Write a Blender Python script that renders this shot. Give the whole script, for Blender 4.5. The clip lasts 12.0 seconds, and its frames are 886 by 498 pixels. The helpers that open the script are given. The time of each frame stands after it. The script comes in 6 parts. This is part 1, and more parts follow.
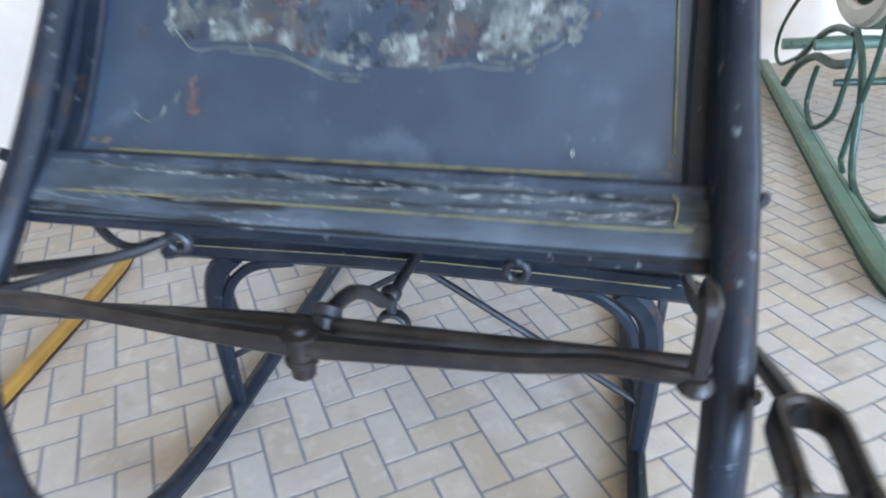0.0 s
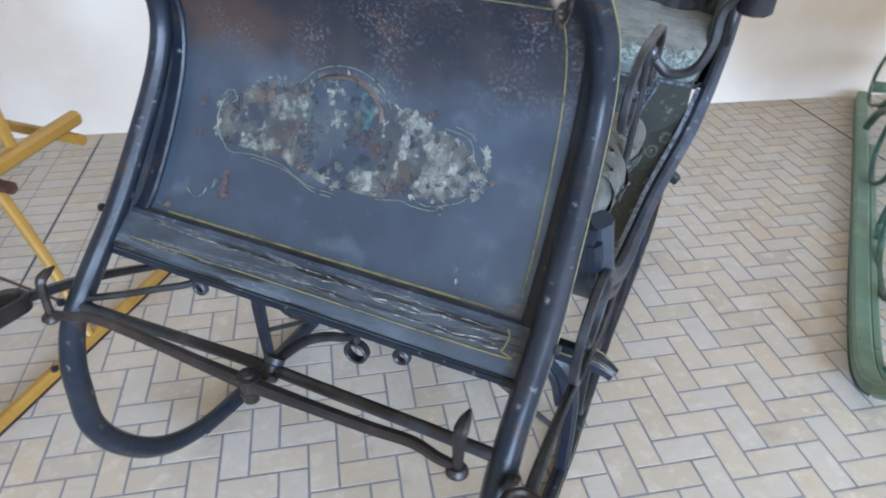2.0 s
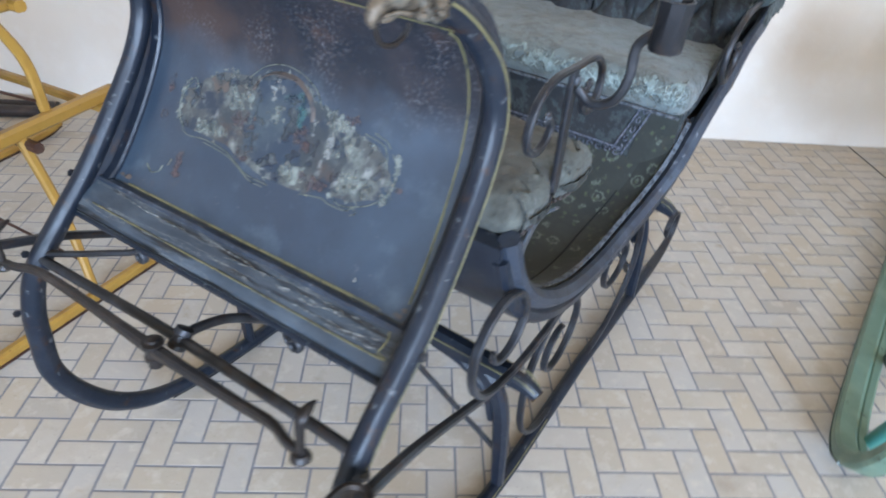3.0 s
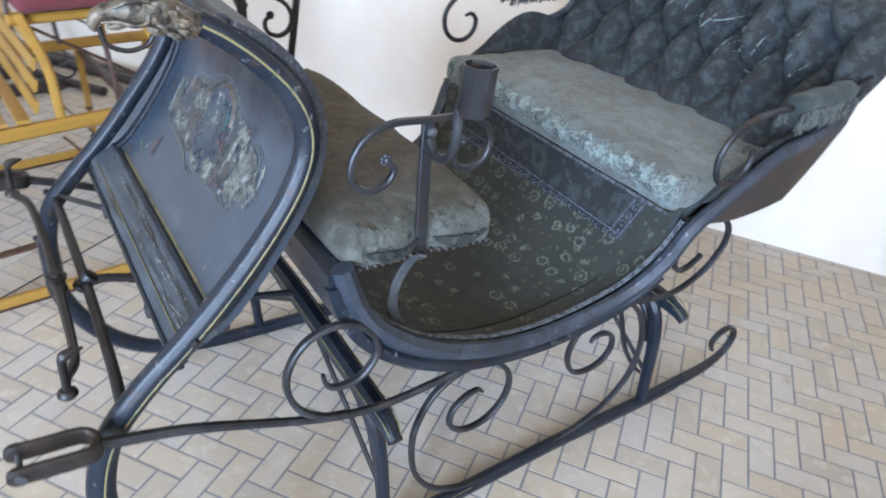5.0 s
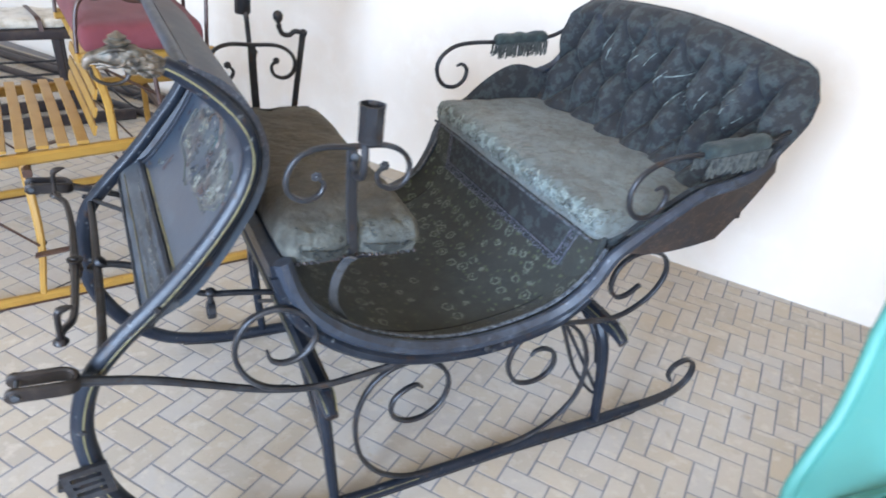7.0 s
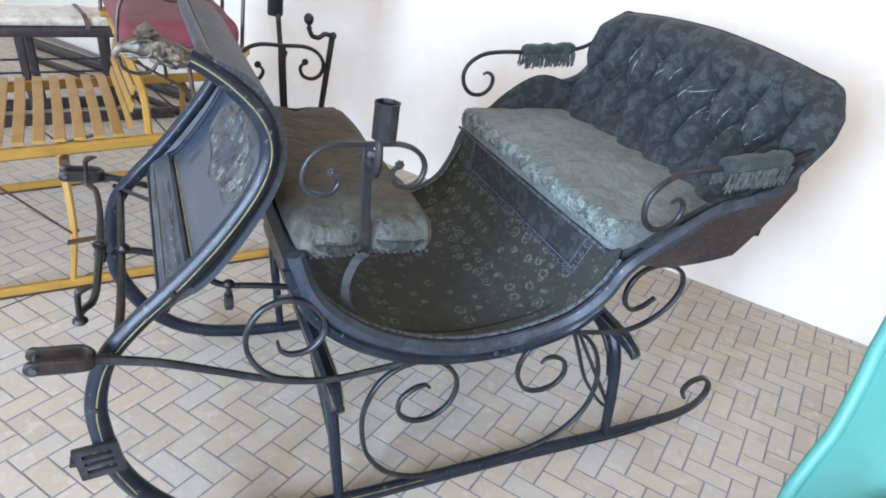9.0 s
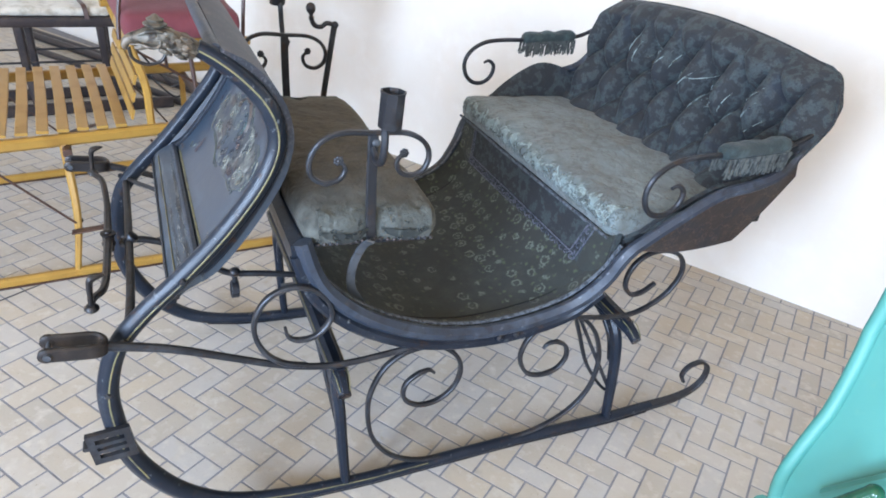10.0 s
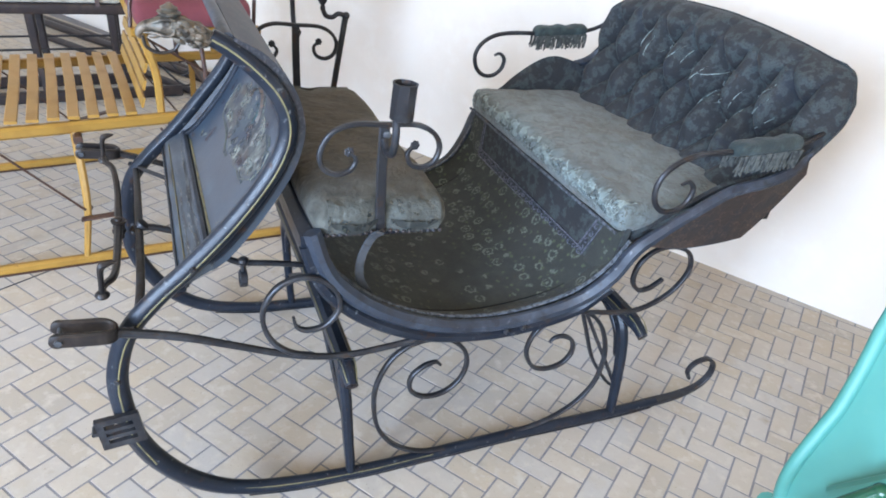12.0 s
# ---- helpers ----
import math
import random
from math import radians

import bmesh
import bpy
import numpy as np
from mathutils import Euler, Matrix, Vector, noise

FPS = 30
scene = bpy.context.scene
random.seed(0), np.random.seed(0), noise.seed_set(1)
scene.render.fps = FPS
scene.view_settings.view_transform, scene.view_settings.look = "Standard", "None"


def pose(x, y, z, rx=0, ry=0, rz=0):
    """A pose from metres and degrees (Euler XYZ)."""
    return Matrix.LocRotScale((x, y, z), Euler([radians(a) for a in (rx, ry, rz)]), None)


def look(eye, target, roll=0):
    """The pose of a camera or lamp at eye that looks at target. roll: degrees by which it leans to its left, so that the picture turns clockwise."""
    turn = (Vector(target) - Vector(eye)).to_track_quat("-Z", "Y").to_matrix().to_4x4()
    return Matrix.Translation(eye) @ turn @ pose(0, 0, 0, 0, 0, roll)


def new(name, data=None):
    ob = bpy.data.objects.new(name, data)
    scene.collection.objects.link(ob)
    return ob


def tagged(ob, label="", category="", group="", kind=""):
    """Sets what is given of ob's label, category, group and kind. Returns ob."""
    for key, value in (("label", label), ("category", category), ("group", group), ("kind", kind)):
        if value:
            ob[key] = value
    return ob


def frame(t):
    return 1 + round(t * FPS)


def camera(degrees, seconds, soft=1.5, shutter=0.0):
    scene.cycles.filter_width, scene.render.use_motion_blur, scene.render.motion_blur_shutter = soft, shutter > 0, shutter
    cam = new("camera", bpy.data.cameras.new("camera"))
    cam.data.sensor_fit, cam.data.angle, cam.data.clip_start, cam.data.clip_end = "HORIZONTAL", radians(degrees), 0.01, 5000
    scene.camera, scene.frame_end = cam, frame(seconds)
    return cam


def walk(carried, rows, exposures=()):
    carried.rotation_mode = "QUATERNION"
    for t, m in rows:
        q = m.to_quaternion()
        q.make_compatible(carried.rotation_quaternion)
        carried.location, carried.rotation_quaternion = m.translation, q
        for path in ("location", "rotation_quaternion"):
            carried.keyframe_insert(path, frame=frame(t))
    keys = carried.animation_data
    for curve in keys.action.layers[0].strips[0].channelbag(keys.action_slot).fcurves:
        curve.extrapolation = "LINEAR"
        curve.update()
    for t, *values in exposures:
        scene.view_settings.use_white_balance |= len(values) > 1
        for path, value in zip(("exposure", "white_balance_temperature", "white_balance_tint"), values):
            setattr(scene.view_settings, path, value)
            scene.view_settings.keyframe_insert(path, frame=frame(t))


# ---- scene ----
cam = camera(67.5, 12.0, 1.8, 0.8)

PATH = [
    (0, (0.329, -0.351, 1.178), (-0.082, 1.336, 0.186), -2.7),
    (0.5, (0.346, -0.434, 1.412), (-0.045, 1.138, 0.238), -2.0),
    (1, (0.422, -0.438, 1.505), (-0.004, 1.083, 0.278), -2.3),
    (1.5, (0.564, -0.399, 1.535), (0.041, 1.118, 0.341), 0.5),
    (2, (0.667, -0.411, 1.568), (-0.024, 1.078, 0.425), 0.4),
    (2.5, (0.798, -0.393, 1.594), (0.027, 1.032, 0.422), 2.3),
    (3, (0.944, -0.291, 1.597), (0.055, 1.096, 0.464), 3.2),
    (3.5, (1.081, -0.166, 1.594), (0.063, 1.166, 0.503), 4.6),
    (3.7, (1.147, -0.129, 1.599), (0.077, 1.186, 0.538), 4.8),
    (5.3, (1.511, 0.195, 1.647), (0.076, 1.126, 0.61), 7.5),
    (5.5, (1.555, 0.2, 1.658), (0.096, 1.1, 0.627), 7.9),
    (6, (1.668, 0.184, 1.685), (0.178, 1.045, 0.665), 6.1),
    (6.5, (1.755, 0.216, 1.715), (0.254, 1.083, 0.718), 5.4),
    (7, (1.852, 0.3, 1.737), (0.31, 1.151, 0.789), 6.5),
    (7.2, (1.885, 0.329, 1.735), (0.334, 1.178, 0.8), 6.6),
    (9, (1.9, 0.33, 1.726), (0.305, 1.104, 0.801), 7.8),
    (9.5, (1.908, 0.315, 1.732), (0.322, 1.087, 0.788), 7.8),
    (10, (1.918, 0.305, 1.733), (0.341, 1.081, 0.778), 7.6),
    (10.5, (1.927, 0.306, 1.735), (0.353, 1.077, 0.772), 7.7),
    (11, (1.914, 0.305, 1.737), (0.348, 1.083, 0.765), 8.2),
    (11.5, (1.916, 0.305, 1.739), (0.344, 1.072, 0.769), 8.3),
    (12, (1.917, 0.296, 1.733), (0.345, 1.055, 0.757), 8.3),
]
# the film's camera adapts its brightness and white balance on the way: stops, kelvin, tint
ADAPT = [(0, 0.12, 6180, 10.5), (0.5, 0.05, 6300, 10.5), (1.5, -0.1, 6450, 11), (3.5, -0.08, 6520, 11.5), (5.5, 0.04, 6580, 12.5), (7, 0.08, 6600, 12.5), (9, 0.05, 6600, 12.5), (12, 0.05, 6600, 12.5)]
walk(cam, [(t, look(eye, target, roll)) for t, eye, target, roll in PATH], ADAPT)

# ---- world and light ----
TH = radians(35.5)
CU, SU = math.cos(TH), math.sin(TH)


def room(u, v, z=0.0):
    """A point of the room from its distances along and across the back wall."""
    return Vector((u * CU - v * SU, u * SU + v * CU, z))


world = bpy.data.worlds.new("sky")
scene.world = world
world.use_nodes = True
wn = world.node_tree.nodes
sky = wn.new("ShaderNodeTexSky")
sky.sky_type, sky.sun_disc = "NISHITA", False
sky.sun_elevation, sky.sun_rotation = radians(48), radians(20)
world.node_tree.links.new(sky.outputs[0], wn["Background"].inputs[0])
wn["Background"].inputs[1].default_value = 0.12

sun = new("sun", bpy.data.lights.new("sun", "SUN"))
sun.data.energy, sun.data.angle, sun.data.color = 2.5, radians(0.5), (1.0, 0.95, 0.88)
sun.matrix_basis = look((2, 6, 8), (0, 0, 0))

# daylight in the tall windows: along the wall, width, sill, head, watts
U0, U1, V0, V1, TOP = -6.2, 6.2, -6.2, 3.35, 4.6
WALL_V = [2.767 - 0.045 * (u - 2) for u in (U0, U1)]  # the back wall runs askew to the tile rows
WINDOWS_S = [(-4.8, 1.4, 20), (-2.1, 1.4, 170), (0.6, 1.4, 860), (3.3, 1.4, 580)]
WINDOWS_E = [(-4.2, 1.3, 90), (-1.6, 1.3, 60)]
WINDOWS_W = [(-2.6, 1.4, 50)]
SILL, HEAD = 0.8, 3.6
for u, w, watts in WINDOWS_S:
    lamp = new("window_daylight", bpy.data.lights.new("window_daylight", "AREA"))
    lamp.data.shape, lamp.data.size, lamp.data.size_y = "RECTANGLE", w - 0.1, HEAD - SILL - 0.1
    lamp.data.energy, lamp.data.color = watts, (0.53, 0.72, 1.0)
    lamp.matrix_basis = look(room(u, V0 + 0.03, (SILL + HEAD) / 2), room(u, V0 + 2, (SILL + HEAD) / 2))
for at, turn, watts_list in ((U1 - 0.03, -1, WINDOWS_E), (U0 + 0.03, 1, WINDOWS_W)):
    for v, w, watts in watts_list:
        lamp = new("window_daylight", bpy.data.lights.new("window_daylight", "AREA"))
        lamp.data.shape, lamp.data.size, lamp.data.size_y = "RECTANGLE", w - 0.1, HEAD - SILL - 0.1
        lamp.data.energy, lamp.data.color = watts, (0.6, 0.76, 1.0)
        lamp.matrix_basis = look(room(at, v, (SILL + HEAD) / 2), room(at + 2 * turn, v, (SILL + HEAD) / 2))


# ---- materials ----
def material(name, base, rough=0.5, metal=0.0, layers=(), bump=(), coat=0.0, sheen=0.0, spec=0.5, pieces=0.0, flake=None):
    """layers: (colour, scale, low, high, detail, stretch, roughness or None) laid over the base by noise; bump: (scale, depth) pairs;
    a layer whose low is None is a net of veins of width high; pieces: how much the colour varies from piece to piece;
    flake: (scale, low, high) of the holes in a worn coat of paint."""
    m = bpy.data.materials.new(name)
    m.use_nodes = True
    nt = m.node_tree
    n, ln = nt.nodes, nt.links
    b = n["Principled BSDF"]
    b.inputs["Metallic"].default_value = metal
    b.inputs["Coat Weight"].default_value = coat
    b.inputs["Coat Roughness"].default_value = 0.25
    b.inputs["Sheen Weight"].default_value = sheen
    b.inputs["Sheen Roughness"].default_value = 0.5
    b.inputs["Specular IOR Level"].default_value = spec
    tc = n.new("ShaderNodeTexCoord")
    where = tc.outputs["Object"]
    colour = n.new("ShaderNodeRGB")
    colour.outputs[0].default_value = (*base, 1)
    col = colour.outputs[0]
    ro = n.new("ShaderNodeValue")
    ro.outputs[0].default_value = rough
    rough_out = ro.outputs[0]
    if pieces:
        info, geo = n.new("ShaderNodeObjectInfo"), n.new("ShaderNodeNewGeometry")
        add = n.new("ShaderNodeMath")
        add.operation = "ADD"
        ln.new(info.outputs["Random"], add.inputs[0])
        ln.new(geo.outputs["Random Per Island"], add.inputs[1])
        fr = n.new("ShaderNodeMath")
        fr.operation = "FRACT"
        ln.new(add.outputs[0], fr.inputs[0])
        shift = n.new("ShaderNodeVectorMath")
        shift.operation = "ADD"
        ln.new(where, shift.inputs[0])
        far = n.new("ShaderNodeMath")
        far.operation = "MULTIPLY"
        far.inputs[1].default_value = 37.0
        ln.new(fr.outputs[0], far.inputs[0])
        ln.new(far.outputs[0], shift.inputs[1])
        where = shift.outputs[0]
        ramp = n.new("ShaderNodeValToRGB")
        r = ramp.color_ramp
        r.elements[0].color = (*[c * (1 - pieces) for c in base], 1)
        r.elements[1].color = (*[min(1, c * (1 + 0.35 * pieces)) for c in base], 1)
        for at, tint in ((0.28, (1.0, 0.95, 0.86)), (0.45, (1, 1, 1)), (0.7, (0.96, 1.0, 1.06)), (0.86, (1.02, 0.99, 0.93))):
            e = r.elements.new(at)
            e.color = (*[c * k for c, k in zip(base, tint)], 1)
        ln.new(fr.outputs[0], ramp.inputs[0])
        col = ramp.outputs[0]
    for shade, scale, low, high, detail, stretch, gloss in layers:
        mp = n.new("ShaderNodeMapping")
        mp.inputs["Scale"].default_value = stretch
        ln.new(where, mp.inputs[0])
        tex = n.new("ShaderNodeTexNoise")
        tex.inputs["Scale"].default_value, tex.inputs["Detail"].default_value = scale, detail
        tex.inputs["Roughness"].default_value = 0.6
        ln.new(mp.outputs[0], tex.inputs["Vector"])
        mr = n.new("ShaderNodeMapRange")
        value = tex.outputs["Fac"]
        if low is None:
            off, dist = n.new("ShaderNodeMath"), n.new("ShaderNodeMath")
            off.operation, dist.operation = "SUBTRACT", "ABSOLUTE"
            off.inputs[1].default_value = 0.5
            ln.new(value, off.inputs[0])
            ln.new(off.outputs[0], dist.inputs[0])
            value = dist.outputs[0]
            mr.inputs["From Min"].default_value, mr.inputs["From Max"].default_value = high, high * 0.3
        else:
            mr.inputs["From Min"].default_value, mr.inputs["From Max"].default_value = low, high
        ln.new(value, mr.inputs["Value"])
        mix = n.new("ShaderNodeMix")
        mix.data_type = "RGBA"
        ln.new(mr.outputs[0], mix.inputs["Factor"])
        ln.new(col, mix.inputs["A"])
        mix.inputs["B"].default_value = (*shade, 1)
        col = mix.outputs["Result"]
        if gloss is not None:
            mg = n.new("ShaderNodeMix")
            ln.new(mr.outputs[0], mg.inputs["Factor"])
            ln.new(rough_out, mg.inputs["A"])
            mg.inputs["B"].default_value = gloss
            rough_out = mg.outputs["Result"]
    ln.new(col, b.inputs["Base Color"])
    ln.new(rough_out, b.inputs["Roughness"])
    if flake:
        tex, mr = n.new("ShaderNodeTexNoise"), n.new("ShaderNodeMapRange")
        tex.inputs["Scale"].default_value, tex.inputs["Detail"].default_value = flake[0], 7
        mr.inputs["From Min"].default_value, mr.inputs["From Max"].default_value = flake[1], flake[2]
        ln.new(tc.outputs["Object"], tex.inputs["Vector"])
        ln.new(tex.outputs["Fac"], mr.inputs["Value"])
        ln.new(mr.outputs[0], b.inputs["Alpha"])
    last = None
    for scale, depth in bump:
        tex = n.new("ShaderNodeTexNoise")
        tex.inputs["Scale"].default_value, tex.inputs["Detail"].default_value = scale, 5
        ln.new(where, tex.inputs["Vector"])
        bp = n.new("ShaderNodeBump")
        bp.inputs["Distance"].default_value, bp.inputs["Strength"].default_value = depth, 1.0
        ln.new(tex.outputs["Fac"], bp.inputs["Height"])
        if last:
            ln.new(last, bp.inputs["Normal"])
        last = bp.outputs["Normal"]
    if last:
        ln.new(last, b.inputs["Normal"])
    return m


ONE = (1, 1, 1)
LACQUER = material("black_lacquer", (0.0105, 0.0145, 0.0225), 0.32, layers=[((0.026, 0.031, 0.04), 9, 0.5, 0.8, 6, ONE, 0.42), ((0.13, 0.137, 0.145), 44, 0.635, 0.72, 6, ONE, 0.6), ((0.035, 0.02, 0.014), 24, 0.6, 0.72, 4, ONE, 0.5)], bump=[(70, 0.0006), (14, 0.0012)], spec=0.25)
PANEL = material("dash_paint", (0.022, 0.036, 0.057), 0.34, layers=[((0.037, 0.059, 0.086), 5, 0.42, 0.72, 6, ONE, 0.4), ((0.068, 0.095, 0.12), 13, 0.56, 0.8, 8, ONE, 0.46), ((0.1, 0.105, 0.115), 55, 0.66, 0.8, 6, ONE, 0.55), ((0.045, 0.046, 0.056), 11, 0.64, 0.8, 7, ONE, None)], bump=[(120, 0.0003), (18, 0.0008)], coat=0.32)
def worn_top(m, start, end):
    """Bare, speckled and rusty paint on the upper part of a bent sheet, with an uneven lower edge."""
    n, ln = m.node_tree.nodes, m.node_tree.links
    b = n["Principled BSDF"]
    tc = n.new("ShaderNodeTexCoord")

    def cloud(scale, detail, low, high):
        tex, mr = n.new("ShaderNodeTexNoise"), n.new("ShaderNodeMapRange")
        tex.inputs["Scale"].default_value, tex.inputs["Detail"].default_value = scale, detail
        mr.inputs["From Min"].default_value, mr.inputs["From Max"].default_value = low, high
        ln.new(tc.outputs["Object"], tex.inputs["Vector"])
        ln.new(tex.outputs["Fac"], mr.inputs["Value"])
        return mr.outputs[0]

    def blend(a, shade, factor):
        mix = n.new("ShaderNodeMix")
        mix.data_type = "RGBA"
        ln.new(factor, mix.inputs["Factor"])
        ln.new(a, mix.inputs["A"])
        if hasattr(shade, "is_linked"):
            ln.new(shade, mix.inputs["B"])
        else:
            mix.inputs["B"].default_value = (*shade, 1)
        return mix.outputs["Result"]

    def times(a, c):
        mul = n.new("ShaderNodeMath")
        mul.operation = "MULTIPLY"
        ln.new(a, mul.inputs[0])
        ln.new(c, mul.inputs[1])
        return mul.outputs[0]

    sep, ragged, add, area = n.new("ShaderNodeSeparateXYZ"), n.new("ShaderNodeTexNoise"), n.new("ShaderNodeMath"), n.new("ShaderNodeMapRange")
    ln.new(tc.outputs["Object"], sep.inputs[0])
    ln.new(tc.outputs["Object"], ragged.inputs["Vector"])
    ragged.inputs["Scale"].default_value, ragged.inputs["Detail"].default_value = 9, 8
    add.operation = "MULTIPLY_ADD"
    add.inputs[1].default_value = 0.16
    ln.new(ragged.outputs["Fac"], add.inputs[0])
    ln.new(sep.outputs["Z"], add.inputs[2])
    area.inputs["From Min"].default_value, area.inputs["From Max"].default_value = start, end
    ln.new(add.outputs[0], area.inputs["Value"])
    left = n.new("ShaderNodeMapRange")
    left.inputs["From Min"].default_value, left.inputs["From Max"].default_value = 0.02, -0.22
    ln.new(sep.outputs["X"], left.inputs["Value"])
    dark = n.new("ShaderNodeRGB")
    dark.outputs[0].default_value = (0.011, 0.014, 0.021, 1)
    col = blend(dark.outputs[0], (0.024, 0.022, 0.027), cloud(12, 7, 0.45, 0.65))
    col = blend(col, (0.042, 0.026, 0.023), times(cloud(7, 7, 0.4, 0.55), left.outputs[0]))
    col = blend(col, (0.05, 0.03, 0.026), cloud(10, 7, 0.6, 0.7))
    col = blend(col, (0.085, 0.082, 0.09), times(cloud(150, 8, 0.5, 0.68), cloud(10, 6, 0.44, 0.62)))
    old = b.inputs["Base Color"].links[0].from_socket
    ln.new(blend(old, col, area.outputs[0]), b.inputs["Base Color"])
    # the bare paint has lost its varnish
    varnish, dull = n.new("ShaderNodeMapRange"), n.new("ShaderNodeMix")
    varnish.inputs["To Min"].default_value, varnish.inputs["To Max"].default_value = b.inputs["Coat Weight"].default_value, 0.0
    ln.new(area.outputs[0], varnish.inputs["Value"])
    ln.new(varnish.outputs[0], b.inputs["Coat Weight"])
    ln.new(area.outputs[0], dull.inputs["Factor"])
    ln.new(b.inputs["Roughness"].links[0].from_socket, dull.inputs["A"])
    dull.inputs["B"].default_value = 0.55
    ln.new(dull.outputs["Result"], b.inputs["Roughness"])


worn_top(PANEL, 1.17, 1.25)
RUST = material("bare_rusty_paint", (0.028, 0.02, 0.02), 0.5, layers=[((0.045, 0.024, 0.019), 9, 0.46, 0.66, 6, ONE, None), ((0.014, 0.017, 0.025), 38, 0.5, 0.6, 6, ONE, None), ((0.08, 0.068, 0.068), 80, 0.64, 0.74, 3, ONE, None)], bump=[(60, 0.0008)], flake=(19, 0.4, 0.52))
STRIP = material("weathered_toe_board", (0.03, 0.041, 0.055), 0.45, layers=[((0.068, 0.086, 0.106), 6, 0.45, 0.7, 6, (1, 2, 2), None), ((0.007, 0.008, 0.01), 6, 0.54, 0.6, 5, (0.5, 10, 10), None), ((0.07, 0.078, 0.086), 30, 0.58, 0.74, 6, (0.4, 1, 1), None), ((0.14, 0.145, 0.145), 3.2, None, 0.006, 6, (0.6, 7, 7), 0.7), ((0.22, 0.22, 0.21), 42, 0.72, 0.78, 3, (0.4, 1, 1), 0.7)], bump=[(30, 0.0012)])
IRON = material("blackened_iron", (0.02, 0.021, 0.025), 0.42, metal=0.35, layers=[((0.055, 0.058, 0.066), 16, 0.48, 0.75, 5, ONE, 0.5), ((0.05, 0.03, 0.02), 30, 0.58, 0.72, 5, ONE, 0.65)], bump=[(90, 0.0006)])
RUSTIRON = material("brown_iron", (0.019, 0.0155, 0.0145), 0.42, metal=0.35, layers=[((0.045, 0.034, 0.029), 20, 0.47, 0.7, 5, ONE, 0.5), ((0.013, 0.013, 0.016), 9, 0.48, 0.68, 4, ONE, 0.36)], bump=[(80, 0.0007), (22, 0.0012)])
GOLDLINE = material("yellow_pinstripe", (0.17, 0.15, 0.07), 0.5, layers=[((0.08, 0.075, 0.05), 30, 0.5, 0.62, 4, ONE, None)], flake=(30, 0.12, 0.32))
PALELINE = material("pale_ornament_line", (0.13, 0.14, 0.11), 0.55, layers=[((0.07, 0.075, 0.07), 45, 0.5, 0.66, 4, ONE, None)], flake=(40, 0.28, 0.46))
BRONZE = material("aged_bronze", (0.13, 0.102, 0.074), 0.48, metal=0.35, layers=[((0.1, 0.1, 0.085), 22, 0.48, 0.68, 5, ONE, 0.6), ((0.03, 0.024, 0.018), 46, 0.5, 0.6, 4, ONE, 0.65)], bump=[(110, 0.0012), (46, 0.002)])
DAMASK = material("dark_damask", (0.0145, 0.0155, 0.018), 0.85, sheen=0.04, layers=[((0.035, 0.045, 0.047), 31, 0.505, 0.53, 5, ONE, None), ((0.016, 0.018, 0.02), 70, None, 0.02, 2, ONE, None), ((0.0125, 0.019, 0.034), 6, 0.6, 0.8, 3, ONE, None), ((0.02, 0.024, 0.027), 170, 0.54, 0.66, 2, ONE, None)], bump=[(220, 0.0008), (30, 0.0008)])
WORN = material("worn_grey_velvet", (0.118, 0.143, 0.144), 0.9, sheen=0.2, layers=[((0.084, 0.094, 0.088), 14, 0.47, 0.56, 5, ONE, None), ((0.15, 0.188, 0.19), 6, 0.5, 0.72, 6, ONE, None), ((0.058, 0.06, 0.053), 8, None, 0.011, 7, ONE, None), ((0.07, 0.075, 0.068), 42, 0.6, 0.7, 5, ONE, None)], bump=[(200, 0.0015), (40, 0.006), (14, 0.008)])
OLIVE = material("olive_brown_velvet", (0.062, 0.052, 0.036), 0.9, sheen=0.06, layers=[((0.045, 0.038, 0.026), 12, 0.47, 0.58, 4, ONE, None), ((0.08, 0.068, 0.048), 5, 0.52, 0.78, 5, ONE, None), ((0.035, 0.03, 0.022), 8, None, 0.012, 4, ONE, None)], bump=[(180, 0.0015), (34, 0.008), (10, 0.006)])
